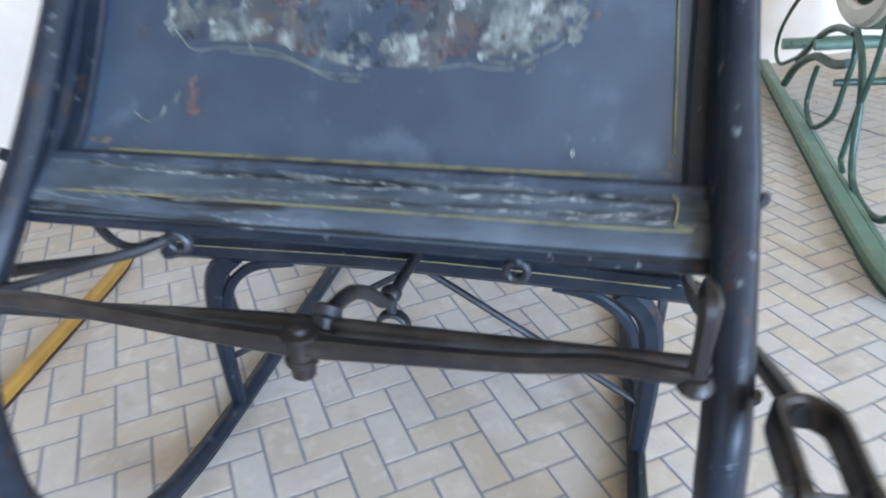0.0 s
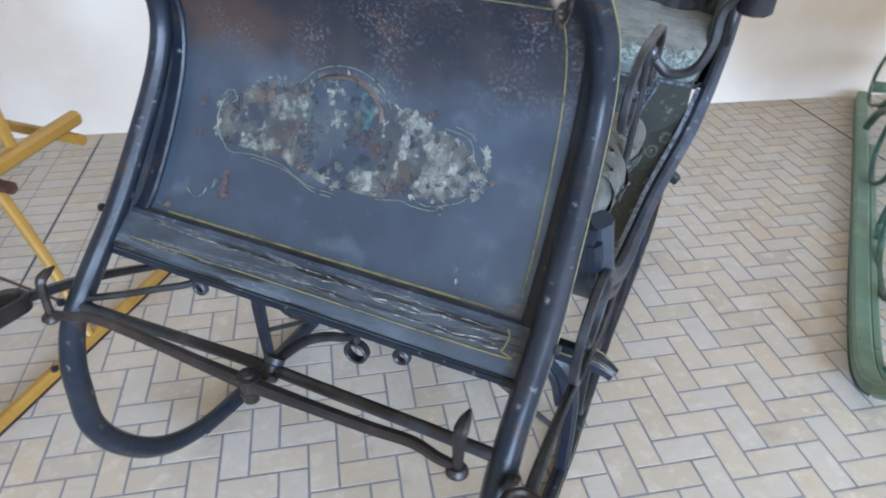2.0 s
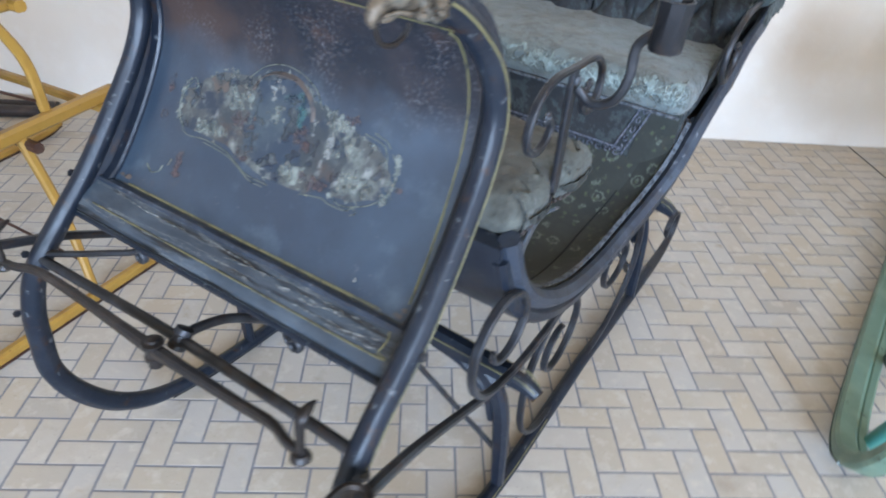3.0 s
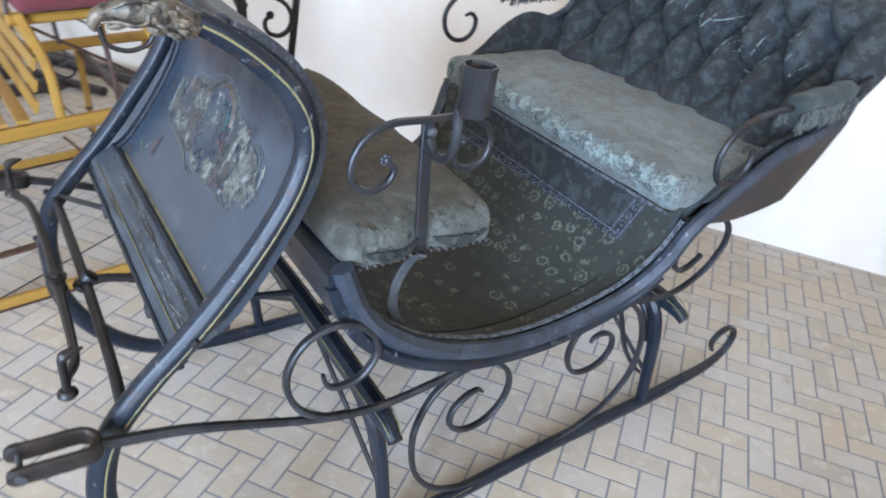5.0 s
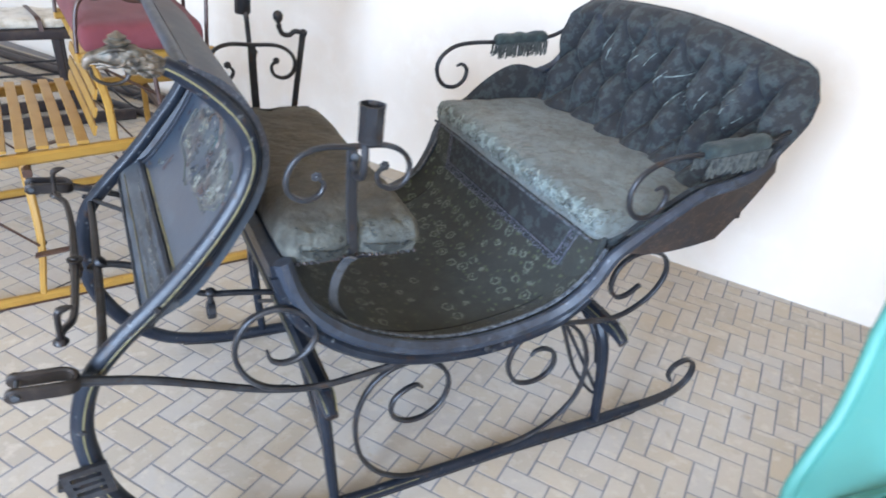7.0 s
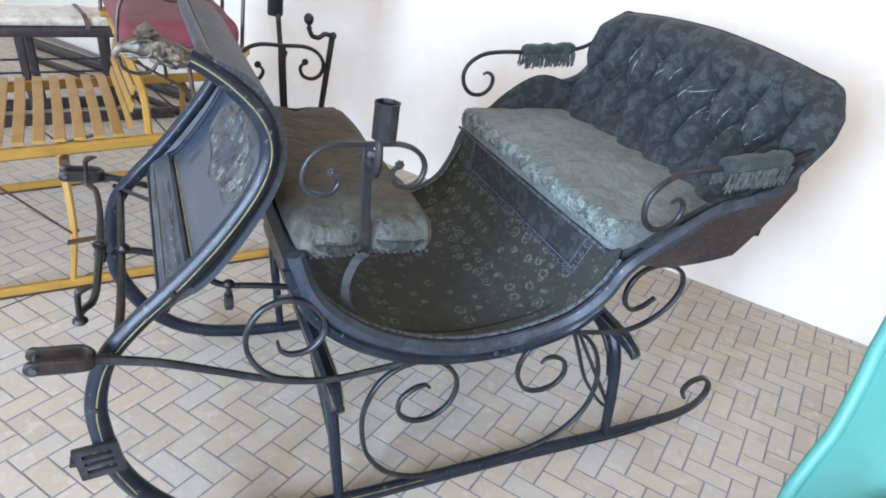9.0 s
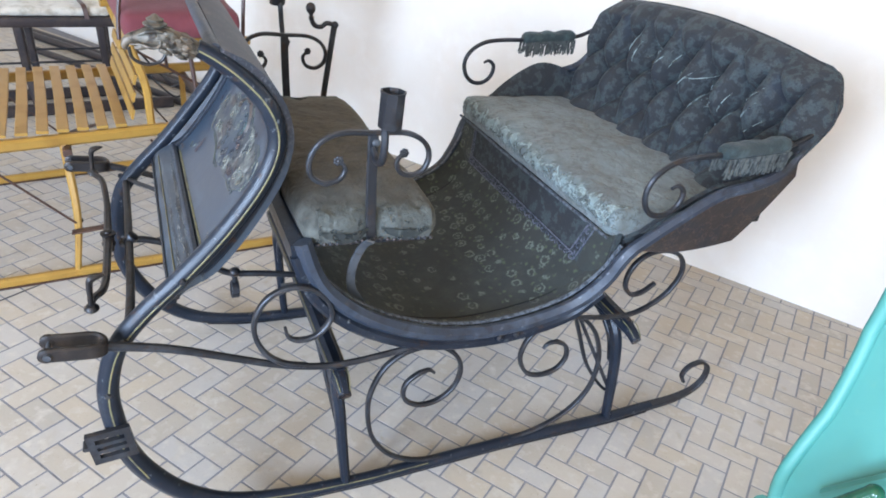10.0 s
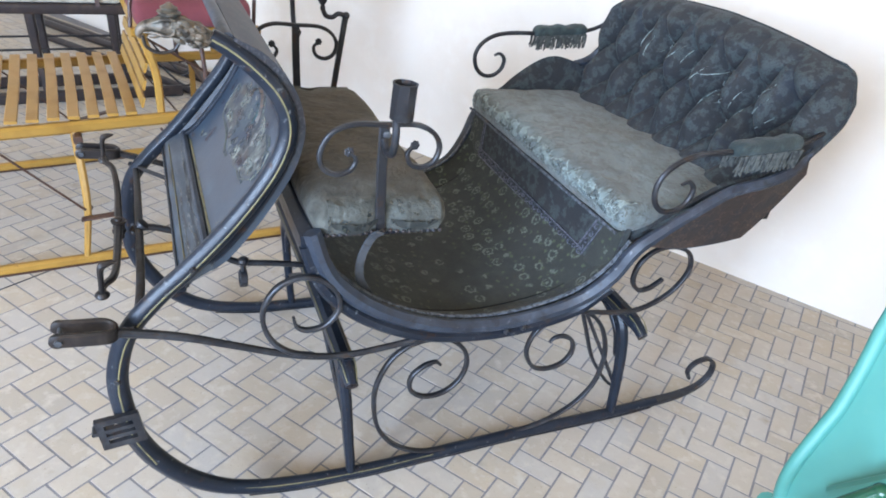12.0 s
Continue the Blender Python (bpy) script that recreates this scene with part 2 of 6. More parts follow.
def pale_ends(m, shade, start, end):
    """Lightens a cloth towards both ends: partly wear, mostly daylight painted into the colour."""
    n, ln = m.node_tree.nodes, m.node_tree.links
    b = n["Principled BSDF"]
    col = b.inputs["Base Color"].links[0].from_socket
    tc, sep, ab, tex, add, mr, mix = (n.new(k) for k in ("ShaderNodeTexCoord", "ShaderNodeSeparateXYZ", "ShaderNodeMath", "ShaderNodeTexNoise", "ShaderNodeMath", "ShaderNodeMapRange", "ShaderNodeMix"))
    ab.operation, add.operation, mix.data_type = "ABSOLUTE", "MULTIPLY_ADD", "RGBA"
    tex.inputs["Scale"].default_value, tex.inputs["Detail"].default_value = 13, 5
    ln.new(tc.outputs["Object"], sep.inputs[0])
    ln.new(tc.outputs["Object"], tex.inputs["Vector"])
    ln.new(sep.outputs["X"], ab.inputs[0])
    ln.new(tex.outputs["Fac"], add.inputs[0])
    add.inputs[1].default_value = 0.22
    ln.new(ab.outputs[0], add.inputs[2])
    mr.inputs["From Min"].default_value, mr.inputs["From Max"].default_value = start, end
    ln.new(add.outputs[0], mr.inputs["Value"])
    ln.new(mr.outputs[0], mix.inputs["Factor"])
    ln.new(col, mix.inputs["A"])
    mott, span, tone = n.new("ShaderNodeTexNoise"), n.new("ShaderNodeMapRange"), n.new("ShaderNodeMix")
    mott.inputs["Scale"].default_value, mott.inputs["Detail"].default_value = 24, 8
    span.inputs["From Min"].default_value, span.inputs["From Max"].default_value = 0.38, 0.64
    tone.data_type = "RGBA"
    tone.inputs["A"].default_value = (*[c * 0.5 for c in shade], 1)
    tone.inputs["B"].default_value = (*[c * 1.25 for c in shade], 1)
    ln.new(tc.outputs["Object"], mott.inputs["Vector"])
    ln.new(mott.outputs["Fac"], span.inputs["Value"])
    ln.new(span.outputs[0], tone.inputs["Factor"])
    ln.new(tone.outputs["Result"], mix.inputs["B"])
    ln.new(mix.outputs["Result"], b.inputs["Base Color"])


pale_ends(OLIVE, (0.078, 0.081, 0.07), 0.43, 0.62)
SCALLOP = material("crackled_pale_velvet", (0.074, 0.08, 0.072), 0.9, sheen=0.06, layers=[((0.056, 0.059, 0.051), 14, 0.45, 0.6, 5, ONE, None), ((0.045, 0.047, 0.042), 17, 0.62, 0.68, 6, (1, 1, 1.8), None), ((0.05, 0.053, 0.047), 24, None, 0.022, 5, (1, 1, 1.5), None), ((0.12, 0.132, 0.123), 26, 0.6, 0.7, 7, ONE, None)], bump=[(150, 0.002), (34, 0.01)], flake=(30, 0.3, 0.42))
FRAY = material("frayed_pale_velvet", (0.19, 0.24, 0.235), 0.9, sheen=0.15, layers=[((0.1, 0.118, 0.112), 26, 0.46, 0.54, 6, ONE, None), ((0.3, 0.37, 0.36), 30, None, 0.02, 4, ONE, None)], bump=[(150, 0.0015)], flake=(36, 0.4, 0.48))
GIMP = material("silver_grey_gimp", (0.105, 0.11, 0.14), 0.7, layers=[((0.03, 0.035, 0.05), 90, 0.45, 0.6, 3, ONE, None)], bump=[(170, 0.0015)])
DARKWEAR = material("bare_dark_cloth", (0.02, 0.023, 0.021), 0.9, layers=[((0.05, 0.055, 0.05), 40, 0.55, 0.68, 5, ONE, None)], bump=[(80, 0.002)], flake=(38, 0.38, 0.46))
STEEL = material("worn_bright_iron", (0.1, 0.11, 0.125), 0.42, metal=0.5, layers=[((0.045, 0.048, 0.055), 18, 0.46, 0.66, 5, ONE, 0.55), ((0.06, 0.04, 0.03), 30, 0.62, 0.74, 4, ONE, 0.6)], bump=[(90, 0.0006)])
JOINTFILL = material("grey_joint_filling", (0.06, 0.057, 0.058), 0.9, layers=[((0.1, 0.095, 0.09), 20, 0.45, 0.65, 4, ONE, None)])
# near-black for thin lines, among them the painted shade in the carpet's fold
DARKLINE = material("dark_line", (0.006, 0.007, 0.007), 0.9)
TRIMGREY = material("faded_grey_edging", (0.1, 0.115, 0.135), 0.8, layers=[((0.03, 0.034, 0.042), 80, 0.45, 0.6, 3, ONE, None)], bump=[(170, 0.0015)])
LEATHER = material("scuffed_blue_leather", (0.023, 0.031, 0.046), 0.45, layers=[((0.05, 0.063, 0.085), 12, 0.5, 0.74, 6, ONE, 0.6), ((0.014, 0.016, 0.022), 25, 0.5, 0.7, 4, ONE, 0.45), ((0.12, 0.13, 0.15), 48, 0.64, 0.74, 5, ONE, None)], bump=[(90, 0.001), (22, 0.002)])
SIDEBROWN = material("brown_side_leather", (0.024, 0.018, 0.017), 0.5, layers=[((0.046, 0.029, 0.023), 6, 0.5, 0.68, 6, ONE, None), ((0.016, 0.016, 0.02), 13, 0.48, 0.6, 6, ONE, None), ((0.09, 0.055, 0.04), 18, None, 0.014, 4, ONE, None), ((0.17, 0.13, 0.11), 45, 0.72, 0.78, 3, ONE, None)], bump=[(70, 0.0012)])
PAD = material("dark_green_velvet", (0.015, 0.026, 0.027), 0.85, sheen=0.1, layers=[((0.042, 0.063, 0.062), 20, 0.48, 0.66, 5, ONE, None)], bump=[(150, 0.0018)])
FRINGE = material("grey_fringe", (0.07, 0.075, 0.068), 0.9, layers=[((0.03, 0.033, 0.033), 60, 0.45, 0.6, 2, ONE, None)])
YELLOW = material("ochre_painted_wood", (0.345, 0.19, 0.036), 0.42, layers=[((0.25, 0.125, 0.022), 7, 0.5, 0.75, 6, ONE, 0.5), ((0.12, 0.06, 0.02), 38, 0.68, 0.76, 4, ONE, 0.6)], bump=[(60, 0.0006)])
BROWNIRON = material("brown_painted_iron", (0.05, 0.022, 0.016), 0.45, layers=[((0.09, 0.05, 0.035), 20, 0.5, 0.7, 4, ONE, None)], bump=[(80, 0.0006)])
DARKWOOD = material("dark_sled_wood", (0.022, 0.016, 0.017), 0.45, layers=[((0.05, 0.034, 0.028), 14, 0.5, 0.72, 5, ONE, None)], bump=[(50, 0.0008)])
REDCLOTH = material("wine_red_cloth", (0.135, 0.027, 0.034), 0.85, sheen=0.06, layers=[((0.165, 0.038, 0.047), 9, 0.45, 0.7, 5, ONE, None)], bump=[(160, 0.0012)])
WHITECLOTH = material("cream_fur_cushion", (0.55, 0.5, 0.42), 0.95, sheen=0.3, layers=[((0.36, 0.31, 0.24), 16, 0.48, 0.66, 6, ONE, None)], bump=[(60, 0.006)])
SAGE = material("sage_green_paint", (0.115, 0.19, 0.14), 0.45, layers=[((0.18, 0.26, 0.19), 8, 0.48, 0.72, 5, ONE, None), ((0.06, 0.085, 0.06), 30, 0.62, 0.72, 4, ONE, None)], bump=[(60, 0.0006)])
DKGREEN = material("dark_green_iron", (0.025, 0.06, 0.042), 0.42, layers=[((0.06, 0.12, 0.09), 14, 0.5, 0.74, 5, ONE, None)], bump=[(80, 0.0006)])
TURQ = material("turquoise_paint", (0.055, 0.225, 0.192), 0.5, layers=[((0.066, 0.25, 0.215), 4, 0.4, 0.7, 4, ONE, None), ((0.07, 0.24, 0.2), 30, 0.66, 0.74, 3, ONE, None)], bump=[(40, 0.0005)])
GLOSSGREEN = material("glossy_bottle_green", (0.008, 0.06, 0.03), 0.12, layers=[((0.012, 0.09, 0.045), 20, 0.45, 0.7, 4, ONE, None)])
CREAM = material("cream_paint", (0.52, 0.5, 0.43), 0.45, layers=[((0.4, 0.38, 0.31), 10, 0.5, 0.74, 5, ONE, None)], bump=[(50, 0.0006)])
PLASTER = material("white_plaster", (0.76, 0.705, 0.64), 0.9, layers=[((0.74, 0.665, 0.58), 1.3, 0.42, 0.7, 5, ONE, None), ((0.79, 0.74, 0.68), 6, 0.5, 0.75, 4, ONE, None)], bump=[(9, 0.003), (90, 0.0008)])
# ceiling and ochre walls stay unseen; their colour dims and warms the bounced fill
CEIL = material("warm_bounce_ceiling", (0.54, 0.37, 0.19), 0.9, layers=[((0.48, 0.31, 0.15), 2, 0.45, 0.7, 4, ONE, None)])
BOUNCEWALL = material("ochre_bounce_wall", (0.62, 0.4, 0.18), 0.9, layers=[((0.54, 0.34, 0.15), 2, 0.45, 0.7, 4, ONE, None)], bump=[(9, 0.003)])
GROUT = material("grey_grout", (0.225, 0.225, 0.25), 0.85, layers=[((0.175, 0.17, 0.185), 14, 0.45, 0.7, 5, ONE, None)], bump=[(120, 0.001)])
TILE = material("cream_clay_tile", (0.488, 0.442, 0.388), 0.72, pieces=0.13, layers=[((0.46, 0.405, 0.33), 9, 0.5, 0.74, 5, ONE, None), ((0.55, 0.505, 0.44), 22, 0.52, 0.7, 5, ONE, 0.62), ((0.34, 0.3, 0.25), 120, 0.67, 0.73, 3, ONE, 0.7), ((0.33, 0.27, 0.21), 11, 0.6, 0.8, 7, ONE, 0.65)], bump=[(45, 0.0008), (220, 0.0003)], spec=0.15)


def carpet_material():
    """Dark green floor cloth with small scattered flowers."""
    m = material("flowered_carpet", (0.02, 0.023, 0.02), 0.9, sheen=0.08, layers=[((0.027, 0.031, 0.026), 18, 0.45, 0.62, 5, ONE, None), ((0.021, 0.022, 0.019), 3, 0.54, 0.72, 4, ONE, None)], bump=[(240, 0.001)])
    nt = m.node_tree
    n, ln = nt.nodes, nt.links
    b = n["Principled BSDF"]
    col = b.inputs["Base Color"].links[0].from_socket
    tc = n.new("ShaderNodeTexCoord")
    for scale, shade, stops in ((17, (0.09, 0.104, 0.084), ((0.1, 1), (0.15, 0), (0.22, 0), (0.25, 1), (0.32, 1), (0.36, 0))), (35, (0.05, 0.06, 0.034), ((0.2, 1), (0.27, 0)))):
        vo = n.new("ShaderNodeTexVoronoi")
        vo.inputs["Scale"].default_value, vo.inputs["Randomness"].default_value = scale, 0.55
        wob = n.new("ShaderNodeTexNoise")
        wob.inputs["Scale"].default_value = 95
        ln.new(tc.outputs["Object"], wob.inputs["Vector"])
        mixv = n.new("ShaderNodeMix")
        mixv.data_type = "RGBA"
        mixv.inputs["Factor"].default_value = 0.018
        ln.new(tc.outputs["Object"], mixv.inputs["A"])
        ln.new(wob.outputs["Color"], mixv.inputs["B"])
        ln.new(mixv.outputs["Result"], vo.inputs["Vector"])
        ramp = n.new("ShaderNodeValToRGB")
        r = ramp.color_ramp
        r.elements[0].color = (1, 1, 1, 1)
        r.elements[1].color = (0, 0, 0, 1)
        r.elements[1].position = 0.9
        for at, k in stops:
            e = r.elements.new(at)
            e.color = (k, k, k, 1)
        ln.new(vo.outputs["Distance"], ramp.inputs[0])
        mask = n.new("ShaderNodeTexNoise")
        mask.inputs["Scale"].default_value = 75
        ln.new(tc.outputs["Object"], mask.inputs["Vector"])
        mul = n.new("ShaderNodeMath")
        mul.operation = "MULTIPLY"
        ln.new(ramp.outputs[0], mul.inputs[0])
        sharp = n.new("ShaderNodeMapRange")
        sharp.inputs["From Min"].default_value, sharp.inputs["From Max"].default_value = 0.35, 0.52
        ln.new(mask.outputs["Fac"], sharp.inputs["Value"])
        ln.new(sharp.outputs[0], mul.inputs[1])
        mix = n.new("ShaderNodeMix")
        mix.data_type = "RGBA"
        ln.new(mul.outputs[0], mix.inputs["Factor"])
        ln.new(col, mix.inputs["A"])
        mix.inputs["B"].default_value = (*shade, 1)
        col = mix.outputs["Result"]
    ln.new(col, b.inputs["Base Color"])
    return m


CARPET = carpet_material()
SCENEPAINT = material("faded_flower_painting", (0.034, 0.04, 0.045), 0.5, layers=[((0.06, 0.062, 0.06), 8, 0.44, 0.58, 8, ONE, None), ((0.06, 0.044, 0.038), 9, 0.53, 0.64, 8, (1, 1, 1.3), None), ((0.14, 0.147, 0.133), 15, 0.5, 0.62, 9, (1, 1, 0.8), None), ((0.021, 0.029, 0.043), 18, 0.53, 0.61, 8, ONE, None), ((0.25, 0.255, 0.24), 34, 0.58, 0.72, 9, (1.6, 1, 0.9), None), ((0.05, 0.062, 0.07), 60, 0.6, 0.7, 6, ONE, None)], bump=[(70, 0.0006)], flake=(30, 0.3, 0.44))
BLUEPAINT = material("slate_blue_paint", (0.022, 0.034, 0.052), 0.5, layers=[((0.05, 0.065, 0.075), 12, 0.48, 0.66, 7, ONE, None), ((0.14, 0.15, 0.145), 26, 0.6, 0.72, 7, (2, 1, 0.7), None)], flake=(26, 0.34, 0.5))
ROSEPAINT = material("faded_red_paint", (0.09, 0.06, 0.06), 0.55, layers=[((0.07, 0.062, 0.067), 60, 0.46, 0.6, 6, ONE, None)], flake=(45, 0.38, 0.64))
LEAFPAINT = material("faded_grey_green_paint", (0.22, 0.235, 0.208), 0.55, layers=[((0.085, 0.095, 0.09), 50, 0.44, 0.64, 7, ONE, None)], flake=(44, 0.36, 0.66))
TEALPAINT = material("faded_teal_paint", (0.04, 0.095, 0.098), 0.55, layers=[((0.045, 0.06, 0.075), 24, 0.45, 0.6, 5, ONE, None)], flake=(40, 0.36, 0.58))
OCHREPAINT = material("faded_ochre_paint", (0.1, 0.075, 0.062), 0.55, layers=[((0.06, 0.056, 0.056), 36, 0.5, 0.64, 5, ONE, None)], flake=(40, 0.26, 0.44))
CHALK = material("white_scuff", (0.24, 0.24, 0.225), 0.7, layers=[((0.12, 0.125, 0.12), 50, 0.46, 0.66, 6, ONE, None)], flake=(60, 0.38, 0.64))


# ---- building blocks ----
FRONT = {"dashboard", "toe_board", "swingletree", "cross_iron", "bird_head_finial"}
SET_FRONT = Matrix(((1.0005, -0.0257, 0.0261, 0.0274), (0.0107, 0.9908, 0.0323, -0.0092), (-0.0131, -0.0365, 0.996, 0.0655), (0, 0, 0, 1)))
SET_REST = Matrix(((0.9913, 0.0039, 0.0439, -0.0113), (0.0091, 0.9899, 0.0108, 0.009), (-0.0175, -0.0166, 1.0107, 0.0335), (0, 0, 0, 1)))


def settle(p, kind):
    """Sets a point of the sleigh's plan into the room: the sleigh stands a little turned, and its front rides higher."""
    w = 1.0 if kind in FRONT else 0.0
    if kind == "runner":
        w = min(1.0, max(0.0, (p.z - 0.6) / 0.25)) if p.y < 0.6 else 0.0
    q = (SET_REST @ p).lerp(SET_FRONT @ p, w)
    k = min(1.0, max(0.0, (p.y - 0.85) / 0.5)) * min(1.0, max(0.0, p.x / 0.5))
    q += k * Vector((-0.02, 0.015, -0.012))
    g = min(1.0, max(0.0, (p.z - 0.05) / 0.25))
    return Vector((q.x, q.y, p.z + (q.z - p.z) * g))


def part(name, bm, mat, parent=None, label="", smooth=40):
    """Links a bmesh, given in world metres, as one mesh object under a thing or a part."""
    root, kind = parent, name.split(".")[0]
    while root and root.parent:
        root, kind = root.parent, root.name.split(".")[0]
    if root and root.name == "horse_sleigh":
        for v in bm.verts:
            v.co = settle(v.co, kind)
    me = bpy.data.meshes.new(name)
    bmesh.ops.recalc_face_normals(bm, faces=bm.faces)
    bm.to_mesh(me)
    bm.free()
    me.materials.append(mat)
    if smooth:
        me.polygons.foreach_set("use_smooth", [True] * len(me.polygons))
        me.set_sharp_from_angle(angle=radians(smooth))
    ob = new(name, me)
    if parent:
        ob.parent = parent
        if parent.parent is None:
            ob.matrix_parent_inverse = parent.matrix_basis.inverted()
    if label:
        tagged(ob, label)
    return ob


def thing(name, at, label, category, group=""):
    ob = new(name)
    ob.empty_display_size = 0.1
    ob.matrix_basis = Matrix.Translation(at)
    return tagged(ob, label, category, group)


def smooth_path(pts, n=6):
    """A curve through the points, with n steps between each two."""
    p = [Vector(q) for q in pts]
    if len(p) == 2:
        return [p[0].lerp(p[1], k / n) for k in range(n + 1)]
    p = [2 * p[0] - p[1]] + p + [2 * p[-1] - p[-2]]
    out = []
    for i in range(1, len(p) - 2):
        a, b, c, d = p[i - 1 : i + 3]
        for k in range(n):
            t = k / n
            out.append(0.5 * (2 * b + (c - a) * t + (2 * a - 5 * b + 4 * c - d) * t * t + (3 * b - a - 3 * c + d) * t ** 3))
    return out + [p[-2]]


def circle(r, k=10):
    return [(r * math.cos(2 * math.pi * i / k), r * math.sin(2 * math.pi * i / k)) for i in range(k)]


def bar(w, h, c=0.25):
    """A rectangular section with cut corners: w along the reference, h across it."""
    a, b, e = w / 2, h / 2, c * min(w, h)
    return [(a, -b + e), (a, b - e), (a - e, b), (-a + e, b), (-a, b - e), (-a, -b + e), (-a + e, -b), (a - e, -b)]


def fluted(r, k=24, depth=0.1):
    """A round section with two grooves."""
    out = []
    for i in range(k):
        a = 2 * math.pi * i / k
        g = sum(math.exp(-(((a - c + math.pi) % (2 * math.pi) - math.pi) / 0.2) ** 2) for c in (2.35, 3.5, 5.6))
        out.append((r * (1 - depth * g) * math.cos(a), r * (1 - depth * g) * math.sin(a)))
    return out


def sweep(pts, section, ref=(1, 0, 0), n=6, scale=None, bm=None):
    """Carries a section along a smooth curve; scale: one factor for each given point."""
    bm = bm or bmesh.new()
    path = smooth_path(pts, n)
    ref = Vector(ref)
    rings = []
    for i, p in enumerate(path):
        t = (path[min(i + 1, len(path) - 1)] - path[max(i - 1, 0)]).normalized()
        a = (ref - t * ref.dot(t)).normalized()
        b = t.cross(a)
        s = 1.0
        if scale:
            f = i / n if len(pts) > 2 else i / n
            k = min(int(f), len(scale) - 2)
            s = scale[k] + (scale[k + 1] - scale[k]) * min(1, f - k)
        rings.append([bm.verts.new(p + a * (u * s) + b * (v * s)) for u, v in section])
    m = len(section)
    for r, q in zip(rings, rings[1:]):
        for i in range(m):
            bm.faces.new((r[i], r[(i + 1) % m], q[(i + 1) % m], q[i]))
    bm.faces.new(rings[0][::-1])
    bm.faces.new(rings[-1])
    return bm


def mirrored(pts, side):
    return [(side * p[0], p[1], p[2]) for p in pts]


def plane_path(x, yz):
    return [(x, y, z) for y, z in yz]


def grid_sheet(rows, thick, bm=None):
    """A sheet through rows of points, given a thickness along its own normal."""
    bm = bm or bmesh.new()
    a = np.array([[tuple(p) for p in r] for r in rows], float)
    du = np.gradient(a, axis=1)
    dv = np.gradient(a, axis=0)
    nn = np.cross(du, dv)
    nn /= np.linalg.norm(nn, axis=2, keepdims=True) + 1e-12
    h, w = a.shape[:2]
    top = [[bm.verts.new(a[i, j]) for j in range(w)] for i in range(h)]
    low = [[bm.verts.new(a[i, j] - nn[i, j] * thick) for j in range(w)] for i in range(h)]
    for i in range(h - 1):
        for j in range(w - 1):
            bm.faces.new((top[i][j], top[i][j + 1], top[i + 1][j + 1], top[i + 1][j]))
            bm.faces.new((low[i][j], low[i + 1][j], low[i + 1][j + 1], low[i][j + 1]))
    for j in range(w - 1):
        bm.faces.new((top[0][j], low[0][j], low[0][j + 1], top[0][j + 1]))
        bm.faces.new((top[-1][j], top[-1][j + 1], low[-1][j + 1], low[-1][j]))
    for i in range(h - 1):
        bm.faces.new((top[i][0], top[i + 1][0], low[i + 1][0], low[i][0]))
        bm.faces.new((top[i][-1], low[i][-1], low[i + 1][-1], top[i + 1][-1]))
    return bm


def soft_box(lo, hi, r, seg=(12, 12, 4), bend=None, bm=None):
    """A box with round edges of radius r, cut finely enough to bend; bend(p) gives the place of each point."""
    bm = bm or bmesh.new()
    lo, hi = Vector(lo), Vector(hi)
    seen = {}

    def vert(p):
        inner = Vector([min(max(c, l + r), h - r) for c, l, h in zip(p, lo, hi)])
        d = p - inner
        q = inner + d.normalized() * r if d.length > 1e-9 else p
        key = tuple(round(c, 5) for c in p)
        if key not in seen:
            seen[key] = bm.verts.new(bend(q) if bend else q)
        return seen[key]

    def steps(l, h, k):
        s = {l, h, l + r * 0.35, h - r * 0.35, l + r, h - r}
        s |= {l + r + (h - l - 2 * r) * i / k for i in range(1, k)}
        return sorted(s)

    grid = [steps(lo[i], hi[i], seg[i]) for i in range(3)]
    for ax in range(3):
        u, v = [i for i in range(3) if i != ax]
        for side in (lo[ax], hi[ax]):
            for i in range(len(grid[u]) - 1):
                for j in range(len(grid[v]) - 1):
                    quad = []
                    for a, b in ((i, j), (i + 1, j), (i + 1, j + 1), (i, j + 1)):
                        p = Vector((0, 0, 0))
                        p[ax], p[u], p[v] = side, grid[u][a], grid[v][b]
                        quad.append(vert(p))
                    if len(set(quad)) > 2:
                        bm.faces.new(quad)
    return bm


def ball(c, r, squash=ONE, bm=None, seg=10):
    bm = bm or bmesh.new()
    m = Matrix.Translation(c) @ Matrix.Diagonal((*[r * s for s in squash], 1))
    bmesh.ops.create_uvsphere(bm, u_segments=seg, v_segments=max(5, seg // 2 + 1), radius=1, matrix=m)
    return bm


def turned(profile, at, axis=(0, 0, 1), k=14, bm=None):
    """A turned shape: (radius, height) pairs along an axis."""
    bm = bm or bmesh.new()
    q = Vector((0, 0, 1)).rotation_difference(Vector(axis)).to_matrix()
    at = Vector(at)
    rings = [[bm.verts.new(at + q @ Vector((r * math.cos(2 * math.pi * i / k), r * math.sin(2 * math.pi * i / k), h))) for i in range(k)] for r, h in profile]
    for a, b in zip(rings, rings[1:]):
        for i in range(k):
            bm.faces.new((a[i], a[(i + 1) % k], b[(i + 1) % k], b[i]))
    bm.faces.new(rings[0][::-1])
    bm.faces.new(rings[-1])
    return bm


